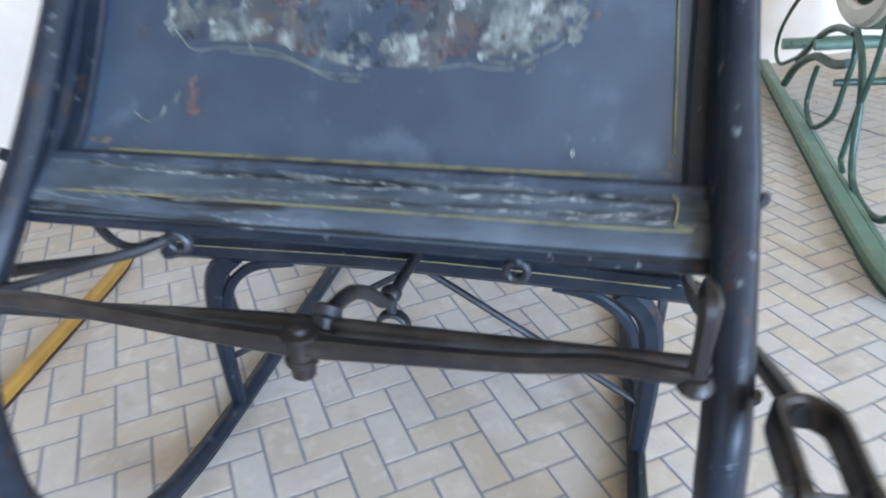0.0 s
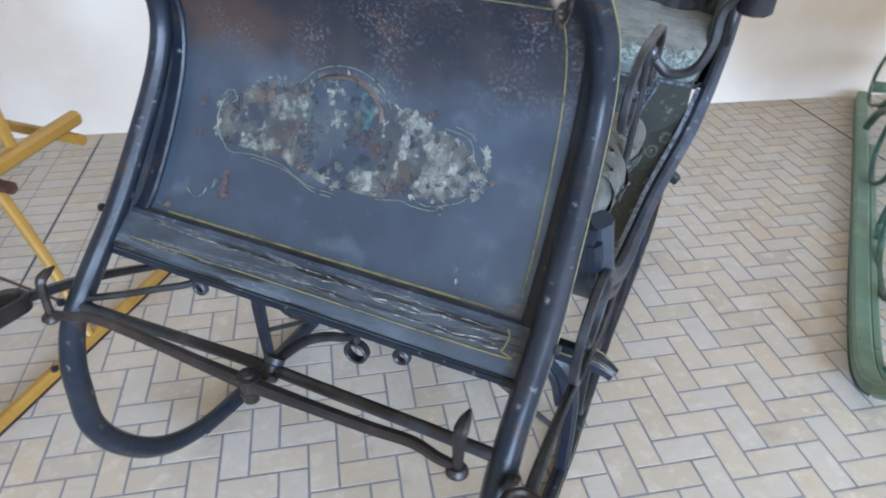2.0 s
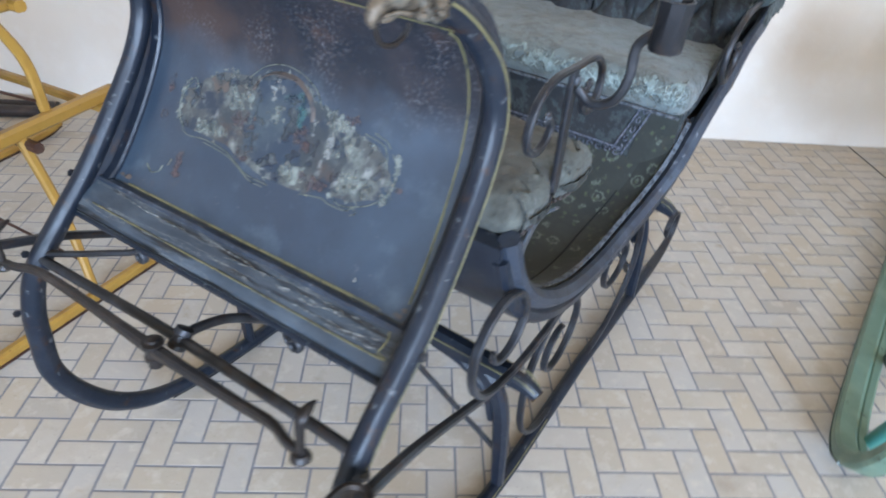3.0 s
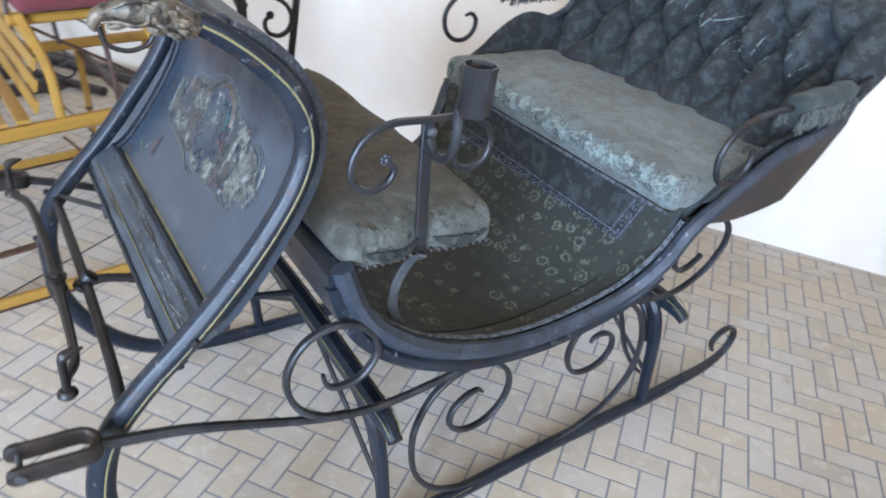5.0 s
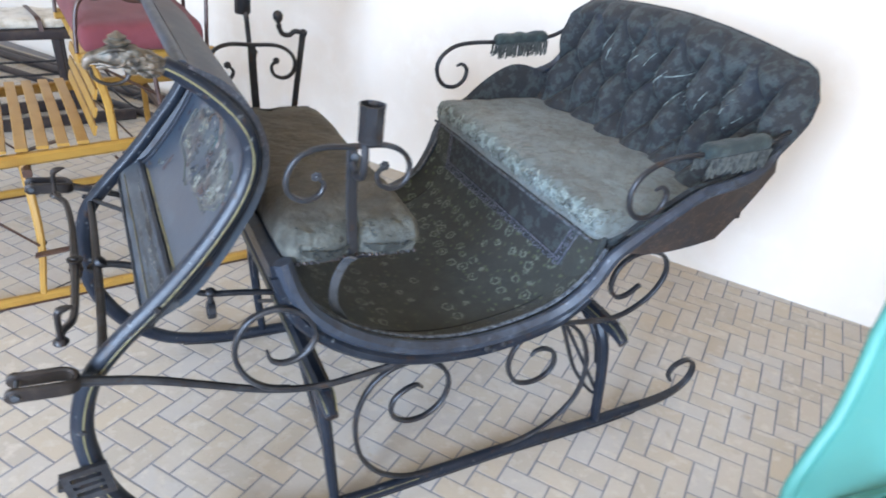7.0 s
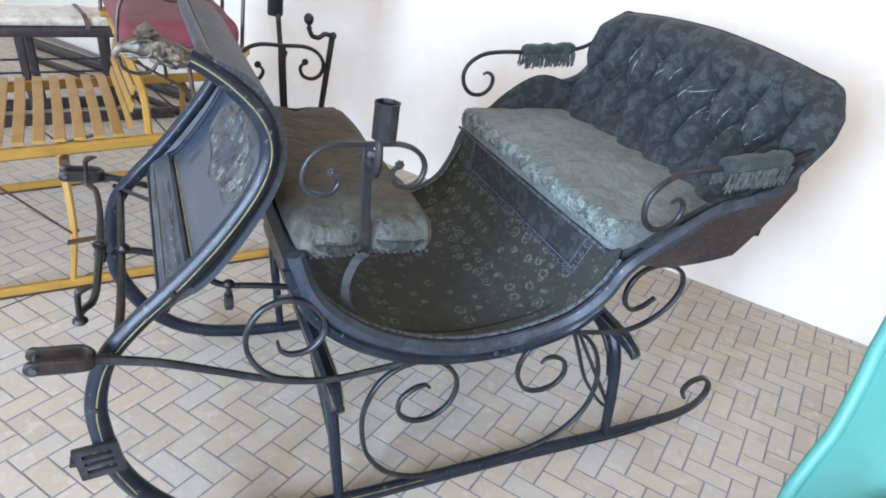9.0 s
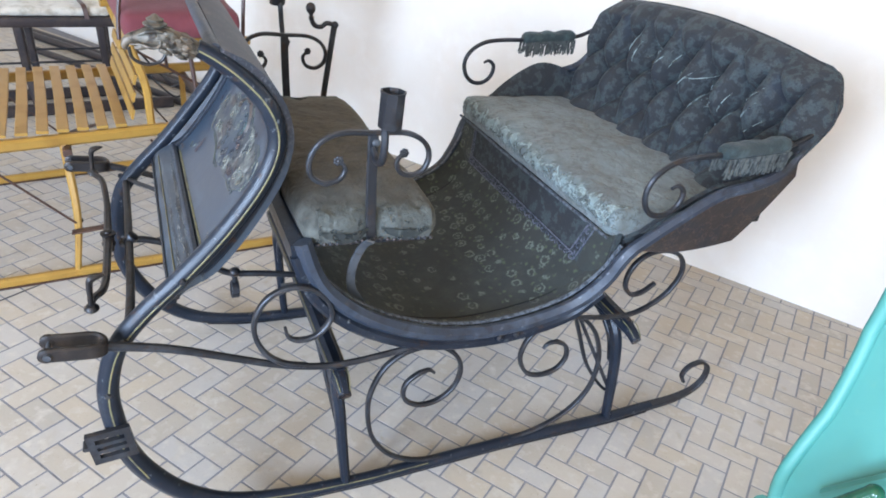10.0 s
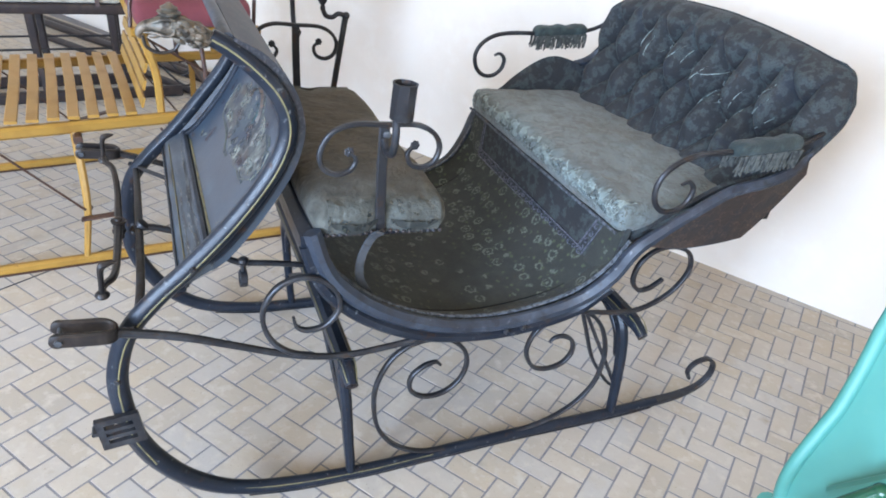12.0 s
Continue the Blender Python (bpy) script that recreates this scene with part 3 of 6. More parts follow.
def rosette(c, r, axis_x=True, bm=None):
    """A small iron flower of seven petals."""
    bm = bm or bmesh.new()
    c = Vector(c)
    for i in range(7):
        a = 2 * math.pi * i / 7
        ball(c + Vector((0, r * 0.65 * math.cos(a), r * 0.65 * math.sin(a))), r * 0.38, (0.9, 1, 1), bm, 8)
    ball(c, r * 0.5, (1.3, 1, 1), bm, 8)
    return bm


# ---- the room ----
def room_box(name, u0, u1, v0, v1, z0, z1, mat):
    bm = bmesh.new()
    c = [[bm.verts.new(room(u, v, z)) for u, v in ((u0, v0), (u1, v0), (u1, v1), (u0, v1))] for z in (z0, z1)]
    bm.faces.new(c[0][::-1])
    bm.faces.new(c[1])
    for i in range(4):
        bm.faces.new((c[0][i], c[0][(i + 1) % 4], c[1][(i + 1) % 4], c[1][i]))
    return tagged(part(name, bm, mat, smooth=0), kind="structure")


def wall_with_windows(name, along_u, at, thick, a0, a1, openings, mat):
    """A wall with openings that go through it, as one mesh of blocks that butt end to end."""
    bm = bmesh.new()

    def block(p0, p1, z0, z1):
        t0, t1 = sorted((at, at + thick))
        ring = ((p0, t0), (p1, t0), (p1, t1), (p0, t1))
        c = [[bm.verts.new(room(*(q if along_u else q[::-1]), z)) for q in ring] for z in (z0, z1)]
        bm.faces.new(c[0][::-1])
        bm.faces.new(c[1])
        for i in range(4):
            bm.faces.new((c[0][i], c[0][(i + 1) % 4], c[1][(i + 1) % 4], c[1][i]))

    edge = a0
    for c, w, _ in sorted(openings):
        block(edge, c - w / 2, 0, TOP)
        block(c - w / 2, c + w / 2, 0, SILL)
        block(c - w / 2, c + w / 2, HEAD, TOP)
        edge = c + w / 2
    block(edge, a1, 0, TOP)
    return tagged(part(name, bm, mat, smooth=0), kind="structure")


floor = room_box("floor", U0, U1, V0, V1, -0.12, -0.001, GROUT)
tagged(floor, "cream clay tiles in herringbone with grey joints", "floor")
# unseen ceiling, added in a warm tone to tint the shadows
tagged(room_box("ceiling", U0 - 0.3, U1 + 0.3, V0 - 0.3, V1 + 0.3, TOP, TOP + 0.2, CEIL), "plain unseen ceiling, toned to warm the bounced light", "ceiling")
bm = bmesh.new()
ring = [room(U0, WALL_V[0]), room(U1, WALL_V[1]), room(U1, V1 + 0.2), room(U0, V1 + 0.2)]
c = [[bm.verts.new(p + Vector((0, 0, z))) for p in ring] for z in (-0.1, TOP)]
bm.faces.new(c[0][::-1])
bm.faces.new(c[1])
for i in range(4):
    bm.faces.new((c[0][i], c[0][(i + 1) % 4], c[1][(i + 1) % 4], c[1][i]))
tagged(part("wall_north", bm, PLASTER, smooth=0), "plain white plastered wall", "wall", kind="structure")
tagged(wall_with_windows("wall_west", False, U0, -0.3, V0, V1, WINDOWS_W, PLASTER), "white plastered wall with a tall window", "wall")
# the south and east walls are unseen, ochre only for their warm bounce
tagged(wall_with_windows("wall_south", True, V0, -0.3, U0, U1, WINDOWS_S, BOUNCEWALL), "unseen wall with tall windows, ochre to warm the bounced light", "wall")
tagged(wall_with_windows("wall_east", False, U1, 0.3, V0, V1, WINDOWS_E, BOUNCEWALL), "unseen wall with tall windows, ochre to warm the bounced light", "wall")

# ---- the black horse sleigh ----
sleigh = thing("horse_sleigh", (0, 1.1, 0), "black lacquered two-seat horse sleigh with worn velvet seats and iron scrollwork", "sleigh")

# runners that rise in front and bend back and over into the frame of the dashboard
RUN = [(2.0, 0.045, 0.488), (1.8, 0.032, 0.49), (1.4, 0.024, 0.49), (1.05, 0.022, 0.49), (0.8, 0.022, 0.49), (0.6, 0.03, 0.49), (0.42, 0.062, 0.489), (0.29, 0.135, 0.487),
       (0.2, 0.24, 0.485), (0.155, 0.34, 0.482), (0.136, 0.45, 0.474), (0.133, 0.53, 0.466), (0.152, 0.615, 0.459), (0.184, 0.673, 0.453), (0.242, 0.739, 0.449), (0.322, 0.818, 0.447),
       (0.421, 0.932, 0.443), (0.495, 1.04, 0.44), (0.53, 1.12, 0.437), (0.532, 1.184, 0.434), (0.505, 1.243, 0.43), (0.455, 1.294, 0.424), (0.405, 1.33, 0.42), (0.37, 1.348, 0.418)]
RUN_SCALE = [0.72, 0.8, 0.82, 0.82, 0.82, 0.84, 0.9, 0.98, 1.04, 1.04, 1.02, 1.0, 0.96, 0.93, 0.9, 0.87, 0.84, 0.82, 0.82, 0.82, 0.82, 0.8, 0.76, 0.72]
CURL = [(2.135, 0.145), (2.112, 0.19), (2.135, 0.232), (2.19, 0.243), (2.235, 0.205), (2.24, 0.14), (2.2, 0.085), (2.11, 0.052), (1.97, 0.04)]


def spread(side, y, z):
    """The runner beside the step has bent outwards a little in front."""
    return 0.013 * math.exp(-(((z - 0.48) / 0.24) ** 2)) if side > 0 and y < 0.6 else 0.0


for side in (1, -1):
    # the far side stands a little further back
    run = [(side * x + spread(side, y, z), y + (0.0 if side > 0 else 0.026 * math.exp(-(((z - 0.62) / 0.24) ** 4)) * (1 if y < 0.8 else 0)), z) for y, z, x in RUN]
    runner = part("runner", sweep(run, fluted(0.026), (side, 0, 0), 6, RUN_SCALE), LACQUER, sleigh, "black lacquered bentwood runner with a yellow line")
    part("runner_curl", sweep([(side * 0.488, y, z) for y, z in CURL], bar(0.026, 0.016), (1, 0, 0), 6, [0.7, 0.8, 0.85, 0.9, 0.95, 1, 1.1, 1.4, 1.6]), IRON, runner, "curled iron tail of the runner")
    part("runner_shoe", sweep([(side * 0.49, y, z) for y, z in ((1.98, 0.024), (1.8, 0.01), (1.4, 0.004), (1.0, 0.002), (0.75, 0.003), (0.6, 0.008), (0.45, 0.03))], bar(0.03, 0.006), (1, 0, 0), 4), IRON, runner, "flat iron shoe")
    out = []
    for (x, y, z), k in zip(run[8:], RUN_SCALE[8:]):
        out.append((x + side * 0.0255 * k, y + 0.002, z - 0.002))
    part("pinstripe", sweep(out, bar(0.003, 0.004), (1, 0, 0), 6), GOLDLINE, runner, "thin yellow painted line")
    low = [(side * (x + 0.017) + spread(side, y, z), y + (0.006 if y < 0.4 else 0), z + 0.0135) for y, z, x in RUN[3:9]]
    part("pinstripe", sweep(low, bar(0.003, 0.003), (1, 0, 0), 5), GOLDLINE, runner, "thin yellow painted line")
    # iron bolts on the frame
    for y, z, x in (RUN[11], RUN[13], RUN[15]):
        part("bolt", turned([(0.009, 0), (0.009, 0.005), (0.006, 0.009)], (side * (x + 0.022) + spread(side, y, z), y, z), (side, 0, 0), 6), IRON, runner)

# dashboard: a bent sheet between the frames
DASH = [(0.365, 0.80), (0.40, 0.83), (0.46, 0.91), (0.52, 1.01), (0.553, 1.09), (0.56, 1.165), (0.535, 1.238), (0.48, 1.302), (0.41, 1.338)]
DASH_LINE = smooth_path([(0, y, z) for y, z in DASH], 10)
DASH_S = [0.0]
for a, b in zip(DASH_LINE, DASH_LINE[1:]):
    DASH_S.append(DASH_S[-1] + (b - a).length)


def on_dash(x, s, off=0.0012):
    """A point of the dashboard's face, s metres up along its bend."""
    s = min(max(s, 0), DASH_S[-1] - 1e-5)
    i = max(k for k in range(len(DASH_S)) if DASH_S[k] <= s)
    i = min(i, len(DASH_LINE) - 2)
    f = (s - DASH_S[i]) / (DASH_S[i + 1] - DASH_S[i])
    t0 = (DASH_LINE[i + 1] - DASH_LINE[max(i - 1, 0)]).normalized()
    t1 = (DASH_LINE[min(i + 2, len(DASH_LINE) - 1)] - DASH_LINE[i]).normalized()
    t = t0.lerp(t1, f)
    p = DASH_LINE[i].lerp(DASH_LINE[i + 1], f)
    return Vector((x, p.y - off * t.z, p.z + off * t.y))


def dash_rows(x0, x1, s0, s1, ns, nx, off):
    return [[on_dash(x0 + (x1 - x0) * j / nx, s0 + (s1 - s0) * i / ns, off) for j in range(nx + 1)] for i in range(ns + 1)]


dash = part("dashboard", grid_sheet(dash_rows(-0.428, 0.428, 0, DASH_S[-1], 60, 12, 0), 0.016), PANEL, sleigh, "bent sheet dashboard in dull blue-black paint with a faded flower painting")
for side in (1, -1):
    edge = [(side * 0.413, *on_dash(0, s, 0.002)[1:]) for s in np.linspace(0.0, DASH_S[-1], 18)]
    part("edge_moulding", sweep(edge, bar(0.03, 0.016), (1, 0, 0), 3), LACQUER, dash)
for side in (1, -1):
    rows = []
    for p in smooth_path([(x, y, z) for y, z, x in RUN[14:23]], 4):
        near = min(DASH_LINE, key=lambda q: (q.y - p.y) ** 2 + (q.z - p.z) ** 2)
        a, b = Vector((side * (p.x - 0.004), p.y + (0.0 if side > 0 else 0.012), p.z)), Vector((side * 0.424, near.y + 0.004, near.z))
        rows.append([tuple(a.lerp(b, k / 3)) for k in range(4)])
    part("side_cheek", grid_sheet(rows, 0.008), LACQUER, dash)
part("top_roll", sweep([(-0.415, 0.405, 1.344), (0, 0.4, 1.35), (0.415, 0.405, 1.344)], circle(0.014, 12), (0, 0, 1), 8), LEATHER, dash, "rounded dusty top edge")


def decal(name, outline, mat, parent, off=0.0015, ragged=0.004, step=0.006, label=""):
    """A patch of paint on the dashboard inside an outline of (x, s) points, with an uneven edge."""
    bm = bmesh.new()
    n = len(outline)
    s0, s1 = min(p[1] for p in outline), max(p[1] for p in outline)
    rows = []
    k = max(3, int((s1 - s0) / step))
    for i in range(k + 1):
        s = s0 + (s1 - s0) * (i + 0.02) / (k + 0.04)
        xs = []
        for a, b in zip(outline, outline[1:] + outline[:1]):
            if (a[1] <= s) != (b[1] <= s):
                xs.append(a[0] + (b[0] - a[0]) * (s - a[1]) / (b[1] - a[1]))
        if len(xs) >= 2:
            lo = min(xs) + ragged * noise.noise((s * 90, 3.1, min(xs) * 9)) * 2
            hi = max(xs) + ragged * noise.noise((s * 90, 7.7, max(xs) * 9)) * 2
            if hi > lo + 0.001:
                rows.append([bm.verts.new(on_dash(lo + (hi - lo) * j / 6, s, off)) for j in range(7)])
    for a, b in zip(rows, rows[1:]):
        for j in range(6):
            bm.faces.new((a[j], a[j + 1], b[j + 1], b[j]))
    return part(name, bm, mat, parent, label)


def decals(name, outlines, mat, parent, off, ragged):
    """Many small strokes of one paint as one part; each is a fan of faces round its middle."""
    bm = bmesh.new()
    for pts in outlines:
        cx, cs = sum(p[0] for p in pts) / len(pts), sum(p[1] for p in pts) / len(pts)
        mid = bm.verts.new(on_dash(cx, cs, off))
        ring = [bm.verts.new(on_dash(x + random.uniform(-ragged, ragged), s + random.uniform(-ragged, ragged), off)) for x, s in pts]
        for a, c in zip(ring, ring[1:] + ring[:1]):
            bm.faces.new((mid, a, c))
    return part(name, bm, mat, parent)


def blob(x, s, rx, rs, turn=0.0, k=9, wob=0.25):
    out = []
    for i in range(k):
        a = 2 * math.pi * i / k
        r = 1 + wob * random.uniform(-1, 1)
        px, ps = rx * r * math.cos(a), rs * r * math.sin(a)
        out.append((x + px * math.cos(turn) - ps * math.sin(turn), s + px * math.sin(turn) + ps * math.cos(turn)))
    return out


def dash_line(name, pts, w, mat, parent, label="", n=8, off=0.0012):
    path = smooth_path([(x, s, 0) for x, s in pts], n)
    return part(name, sweep([on_dash(p.x, p.y, off) for p in path], bar(w, 0.0016), (0.3, 1, 0.4), 1), mat, parent, label)


LINES = {"bottom": [(-0.352, 0.017), (0, 0.017), (0.342, 0.018)], "left": [(-0.404, 0.062), (-0.4, 0.2), (-0.4, 0.36), (-0.4, 0.5)], "right": [(0.388, 0.05), (0.384, 0.17), (0.376, 0.34), (0.366, 0.5), (0.352, 0.535), (0.3, 0.545), (-0.3, 0.545), (-0.38, 0.535), (-0.4, 0.5)]}
for key in LINES:
    dash_line("pinstripe", LINES[key], 0.0045, GOLDLINE, dash, "thin yellow painted line")
# the flower painting
CART = [(-0.292, 0.225), (-0.27, 0.18), (-0.21, 0.182), (-0.14, 0.182), (-0.09, 0.162), (-0.03, 0.15), (0.03, 0.146), (0.09, 0.152), (0.14, 0.168), (0.2, 0.168), (0.25, 0.2),
        (0.262, 0.235), (0.24, 0.265), (0.2, 0.285), (0.14, 0.306), (0.09, 0.32), (0.06, 0.318), (0.035, 0.34), (-0.01, 0.358), (-0.055, 0.357), (-0.1, 0.33), (-0.14, 0.326), (-0.19, 0.32), (-0.24, 0.295), (-0.285, 0.26)]
painting = decal("flower_painting", CART, SCENEPAINT, dash, 0.0018, 0.009, 0.003, "faded and flaked flower painting")
random.seed(5)


def cluster(x, s, rx, rs, size, count):
    """Outlines of small petals scattered in an oval."""
    out = []
    for _ in range(count):
        a, r = random.uniform(0, 2 * math.pi), random.uniform(0, 1) ** 0.6
        k = size * random.uniform(0.6, 1.3)
        out.append(blob(x + rx * r * math.cos(a), s + rs * r * math.sin(a), k, k * random.uniform(0.5, 0.9), random.uniform(0, 3), 8, 0.3))
    return out


decal("blue_field", [(-0.1, 0.19), (-0.05, 0.165), (0.0, 0.165), (0.04, 0.2), (0.055, 0.25), (0.05, 0.3), (0.02, 0.335), (-0.02, 0.347), (-0.06, 0.345), (-0.09, 0.32), (-0.1, 0.26)], BLUEPAINT, painting, 0.002, 0.012, 0.003, "slate blue field under an arch")
PATCHES = [("pale_flower", LEAFPAINT, (-0.19, 0.2, 0.05, 0.014), 0.009, 22), ("pale_flower", LEAFPAINT, (-0.165, 0.325, 0.012, 0.012), 0.006, 10), ("pale_flower", LEAFPAINT, (0.115, 0.3, 0.028, 0.018), 0.008, 22),
           ("pale_flower", LEAFPAINT, (0.047, 0.178, 0.035, 0.018), 0.01, 24), ("pale_flower", LEAFPAINT, (0.19, 0.2, 0.045, 0.016), 0.01, 22), ("pale_flower", LEAFPAINT, (0.15, 0.26, 0.03, 0.02), 0.009, 14),
           ("pale_flower", LEAFPAINT, (-0.13, 0.28, 0.035, 0.03), 0.009, 18), ("pale_flower", CHALK, (-0.045, 0.32, 0.016, 0.02), 0.006, 10), ("pale_flower", LEAFPAINT, (-0.03, 0.275, 0.02, 0.02), 0.007, 12),
           ("white_streak", CHALK, (0.112, 0.26, 0.008, 0.045), 0.007, 16), ("white_streak", CHALK, (0.066, 0.28, 0.005, 0.02), 0.005, 7), ("white_streak", CHALK, (0.2, 0.2, 0.03, 0.007), 0.006, 8),
           ("rose", ROSEPAINT, (0.063, 0.239, 0.014, 0.012), 0.007, 12), ("rose", ROSEPAINT, (-0.08, 0.176, 0.02, 0.014), 0.008, 12), ("rose", ROSEPAINT, (0.1, 0.177, 0.035, 0.014), 0.008, 14), ("rose", ROSEPAINT, (0.15, 0.314, 0.016, 0.008), 0.005, 9),
           ("rose", OCHREPAINT, (-0.205, 0.29, 0.03, 0.014), 0.008, 10), ("rose", ROSEPAINT, (-0.11, 0.24, 0.03, 0.02), 0.009, 10), ("rose", ROSEPAINT, (0.03, 0.255, 0.02, 0.02), 0.008, 8),
           ("teal_patch", TEALPAINT, (0.008, 0.315, 0.026, 0.016), 0.009, 16), ("teal_patch", TEALPAINT, (0.03, 0.285, 0.014, 0.02), 0.008, 8)]
for k, (name, mat, (x, s, rx, rs), size, count) in enumerate(PATCHES):
    decals(name, cluster(x, s, rx, rs, size * 0.85, int(count * 1.6)), mat, painting, 0.0022 + 0.0001 * k, 0.002)
dash_line("arch_band", [(-0.105, 0.305), (-0.09, 0.333), (-0.055, 0.352), (-0.01, 0.354), (0.028, 0.338), (0.052, 0.31), (0.06, 0.285)], 0.013, OCHREPAINT, painting, "faded ochre arch", 8, 0.0032)
# leafy sprays at the ends
for x0, s0, d, tall in ((-0.283, 0.235, -1, 0.045), (0.255, 0.235, 1, 0.045)):
    leaves = []
    for i in range(17):
        a = -1.35 + 2.7 * i / 16
        r = random.uniform(0.008, 0.022)
        leaves.append(blob(x0 + d * r * math.cos(a), s0 + tall * math.sin(a), 0.0075, 0.0034, a * d + random.uniform(-0.5, 0.5), 8, 0.2))
    decals("leaf_spray", leaves, LEAFPAINT, painting, 0.002, 0.001)
    dash_line("scroll_line", [(x0 - d * 0.004, s0 - tall - 0.005), (x0 + d * 0.012, s0 - tall * 0.5), (x0 + d * 0.017, s0), (x0 + d * 0.01, s0 + tall * 0.6), (x0 - d * 0.006, s0 + tall)], 0.0024, PALELINE, painting)
edge_leaves = []
for i in range(len(CART)):
    a, c = CART[i], CART[(i + 1) % len(CART)]
    for t in np.linspace(0, 1, 5)[:-1]:
        if random.random() < 0.55:
            edge_leaves.append(blob(a[0] + (c[0] - a[0]) * t + random.gauss(0, 0.003), a[1] + (c[1] - a[1]) * t + random.gauss(0, 0.004), random.uniform(0.004, 0.008), random.uniform(0.0025, 0.004), random.uniform(0, 3), 8, 0.3))
tagged(decals("leaf_border", edge_leaves, LEAFPAINT, painting, 0.0021, 0.001), kind="stuff")
for pts in ([(-0.28, 0.19), (-0.255, 0.168), (-0.2, 0.172), (-0.14, 0.168), (-0.1, 0.155), (-0.06, 0.14), (0.0, 0.137)], [(-0.2, 0.166), (-0.13, 0.16), (-0.09, 0.148), (-0.05, 0.132), (-0.01, 0.13)], [(0.08, 0.147), (0.13, 0.156), (0.15, 0.152), (0.19, 0.152), (0.205, 0.162), (0.215, 0.155), (0.205, 0.148)],
            [(0.14, 0.17), (0.18, 0.158), (0.23, 0.175), (0.25, 0.19)], [(-0.125, 0.325), (-0.09, 0.355), (-0.045, 0.37), (0.0, 0.368), (0.045, 0.347), (0.072, 0.313)], [(0.18, 0.298), (0.22, 0.292), (0.235, 0.28), (0.245, 0.255)], [(0.2, 0.305), (0.228, 0.298), (0.242, 0.288)],
            [(-0.3, 0.27), (-0.275, 0.287), (-0.262, 0.272), (-0.272, 0.262)]):
    dash_line("scroll_line", pts, 0.002, PALELINE, painting, "pale painted scroll")
# small flowers and scuffs at the edges
for x, s, rx, rs, mat in ((-0.246, 0.105, 0.011, 0.022, ROSEPAINT), (-0.24, 0.08, 0.012, 0.01, ROSEPAINT), (-0.27, 0.098, 0.007, 0.012, LEAFPAINT), (-0.335, 0.19, 0.012, 0.014, ROSEPAINT), (-0.34, 0.26, 0.01, 0.02, ROSEPAINT), (0.285, 0.222, 0.006, 0.006, ROSEPAINT),
                          (-0.365, 0.03, 0.01, 0.006, OCHREPAINT), (-0.385, 0.03, 0.007, 0.005, OCHREPAINT), (0.378, 0.022, 0.009, 0.006, OCHREPAINT), (0.384, 0.034, 0.006, 0.005, OCHREPAINT)):
    decal("small_flower", blob(x, s, rx, rs), mat, dash, 0.0018, 0.003, 0.0025)
for x, s, rx, rs in ((0.27, 0.045, 0.003, 0.007), (0.342, 0.017, 0.006, 0.003), (0.235, 0.232, 0.008, 0.004), (0.05, 0.09, 0.003, 0.002), (0.1, 0.06, 0.002, 0.002)):
    decal("scuff", blob(x, s, rx, rs), CHALK, dash, 0.0022, 0.001, 0.0015)
dash_line("scroll_line", [(-0.33, 0.075), (-0.31, 0.062), (-0.29, 0.07), (-0.285, 0.085)], 0.003, PALELINE, dash)

# the weathered board under the dashboard
rows = [[(x, y, z) for x in np.linspace(-0.432, 0.432, 25)] for y, z in ((0.37, 0.808), (0.358, 0.806), (0.345, 0.797), (0.33, 0.789), (0.314, 0.778), (0.3, 0.762), (0.294, 0.748), (0.297, 0.738))]
toe = part("toe_board", grid_sheet(rows, -0.02), STRIP, sleigh, "cracked and weathered black toe board")
part("pinstripe", sweep([(-0.39, 0.3105, 0.777), (0, 0.3105, 0.777), (0.375, 0.3105, 0.777), (0.386, 0.318, 0.783), (0.39, 0.34, 0.797), (0.384, 0.35, 0.803)], bar(0.0026, 0.0026), (0, 0, 1), 6), GOLDLINE, toe, "thin yellow painted line")
part("upper_lip", sweep([(-0.43, 0.364, 0.805), (0, 0.363, 0.806), (0.43, 0.364, 0.805)], bar(0.012, 0.02, 0.4), (0, 0, 1), 6), LEATHER, toe, "dusty pale rounded upper edge")
# long pale cracks that wander along the grain of the toe board
random.seed(31)
for x0, x1, k in ((-0.08, 0.37, 0.3), (0.0, 0.3, 0.45), (0.1, 0.41, 0.55), (0.12, 0.36, 0.75), (-0.3, -0.12, 0.4), (0.24, 0.4, 0.85), (-0.05, 0.1, 0.7)):
    pts, kk = [], k
    for x in np.linspace(x0, x1, 3 + int((x1 - x0) / 0.022)):
        kk = k + 0.6 * (kk - k) + random.gauss(0, 0.045)
        pts.append((float(x), 0.363 - 0.051 * kk, 0.8085 - 0.031 * kk))
    part("crack", sweep(pts, bar(0.0022, 0.0014), (0, 0.5, 0.85), 2, [0.3] + [random.uniform(0.4, 1.2) for _ in pts[2:]] + [0.2]), CHALK, toe, "long pale crack in the paint")
part("edge_batten", sweep([(-0.435, 0.299, 0.74), (0, 0.299, 0.74), (0.435, 0.299, 0.74)], bar(0.013, 0.02), (0, 0, 1), 4), LACQUER, toe)
for x in (-0.22, 0.217):
    bm = sweep([(x + 0.0125 * math.sin(a), 0.297, 0.718 + 0.0125 * math.cos(a)) for a in np.linspace(0, 2 * math.pi, 15)], bar(0.016, 0.009, 0.35), (0, 1, 0), 1)
    turned([(0.006, 0), (0.009, 0.004), (0.007, 0.014)], (x, 0.297, 0.729), (0, 0, 1), 8, bm)
    part("iron_loop", bm, IRON, toe, "small iron rein loop")
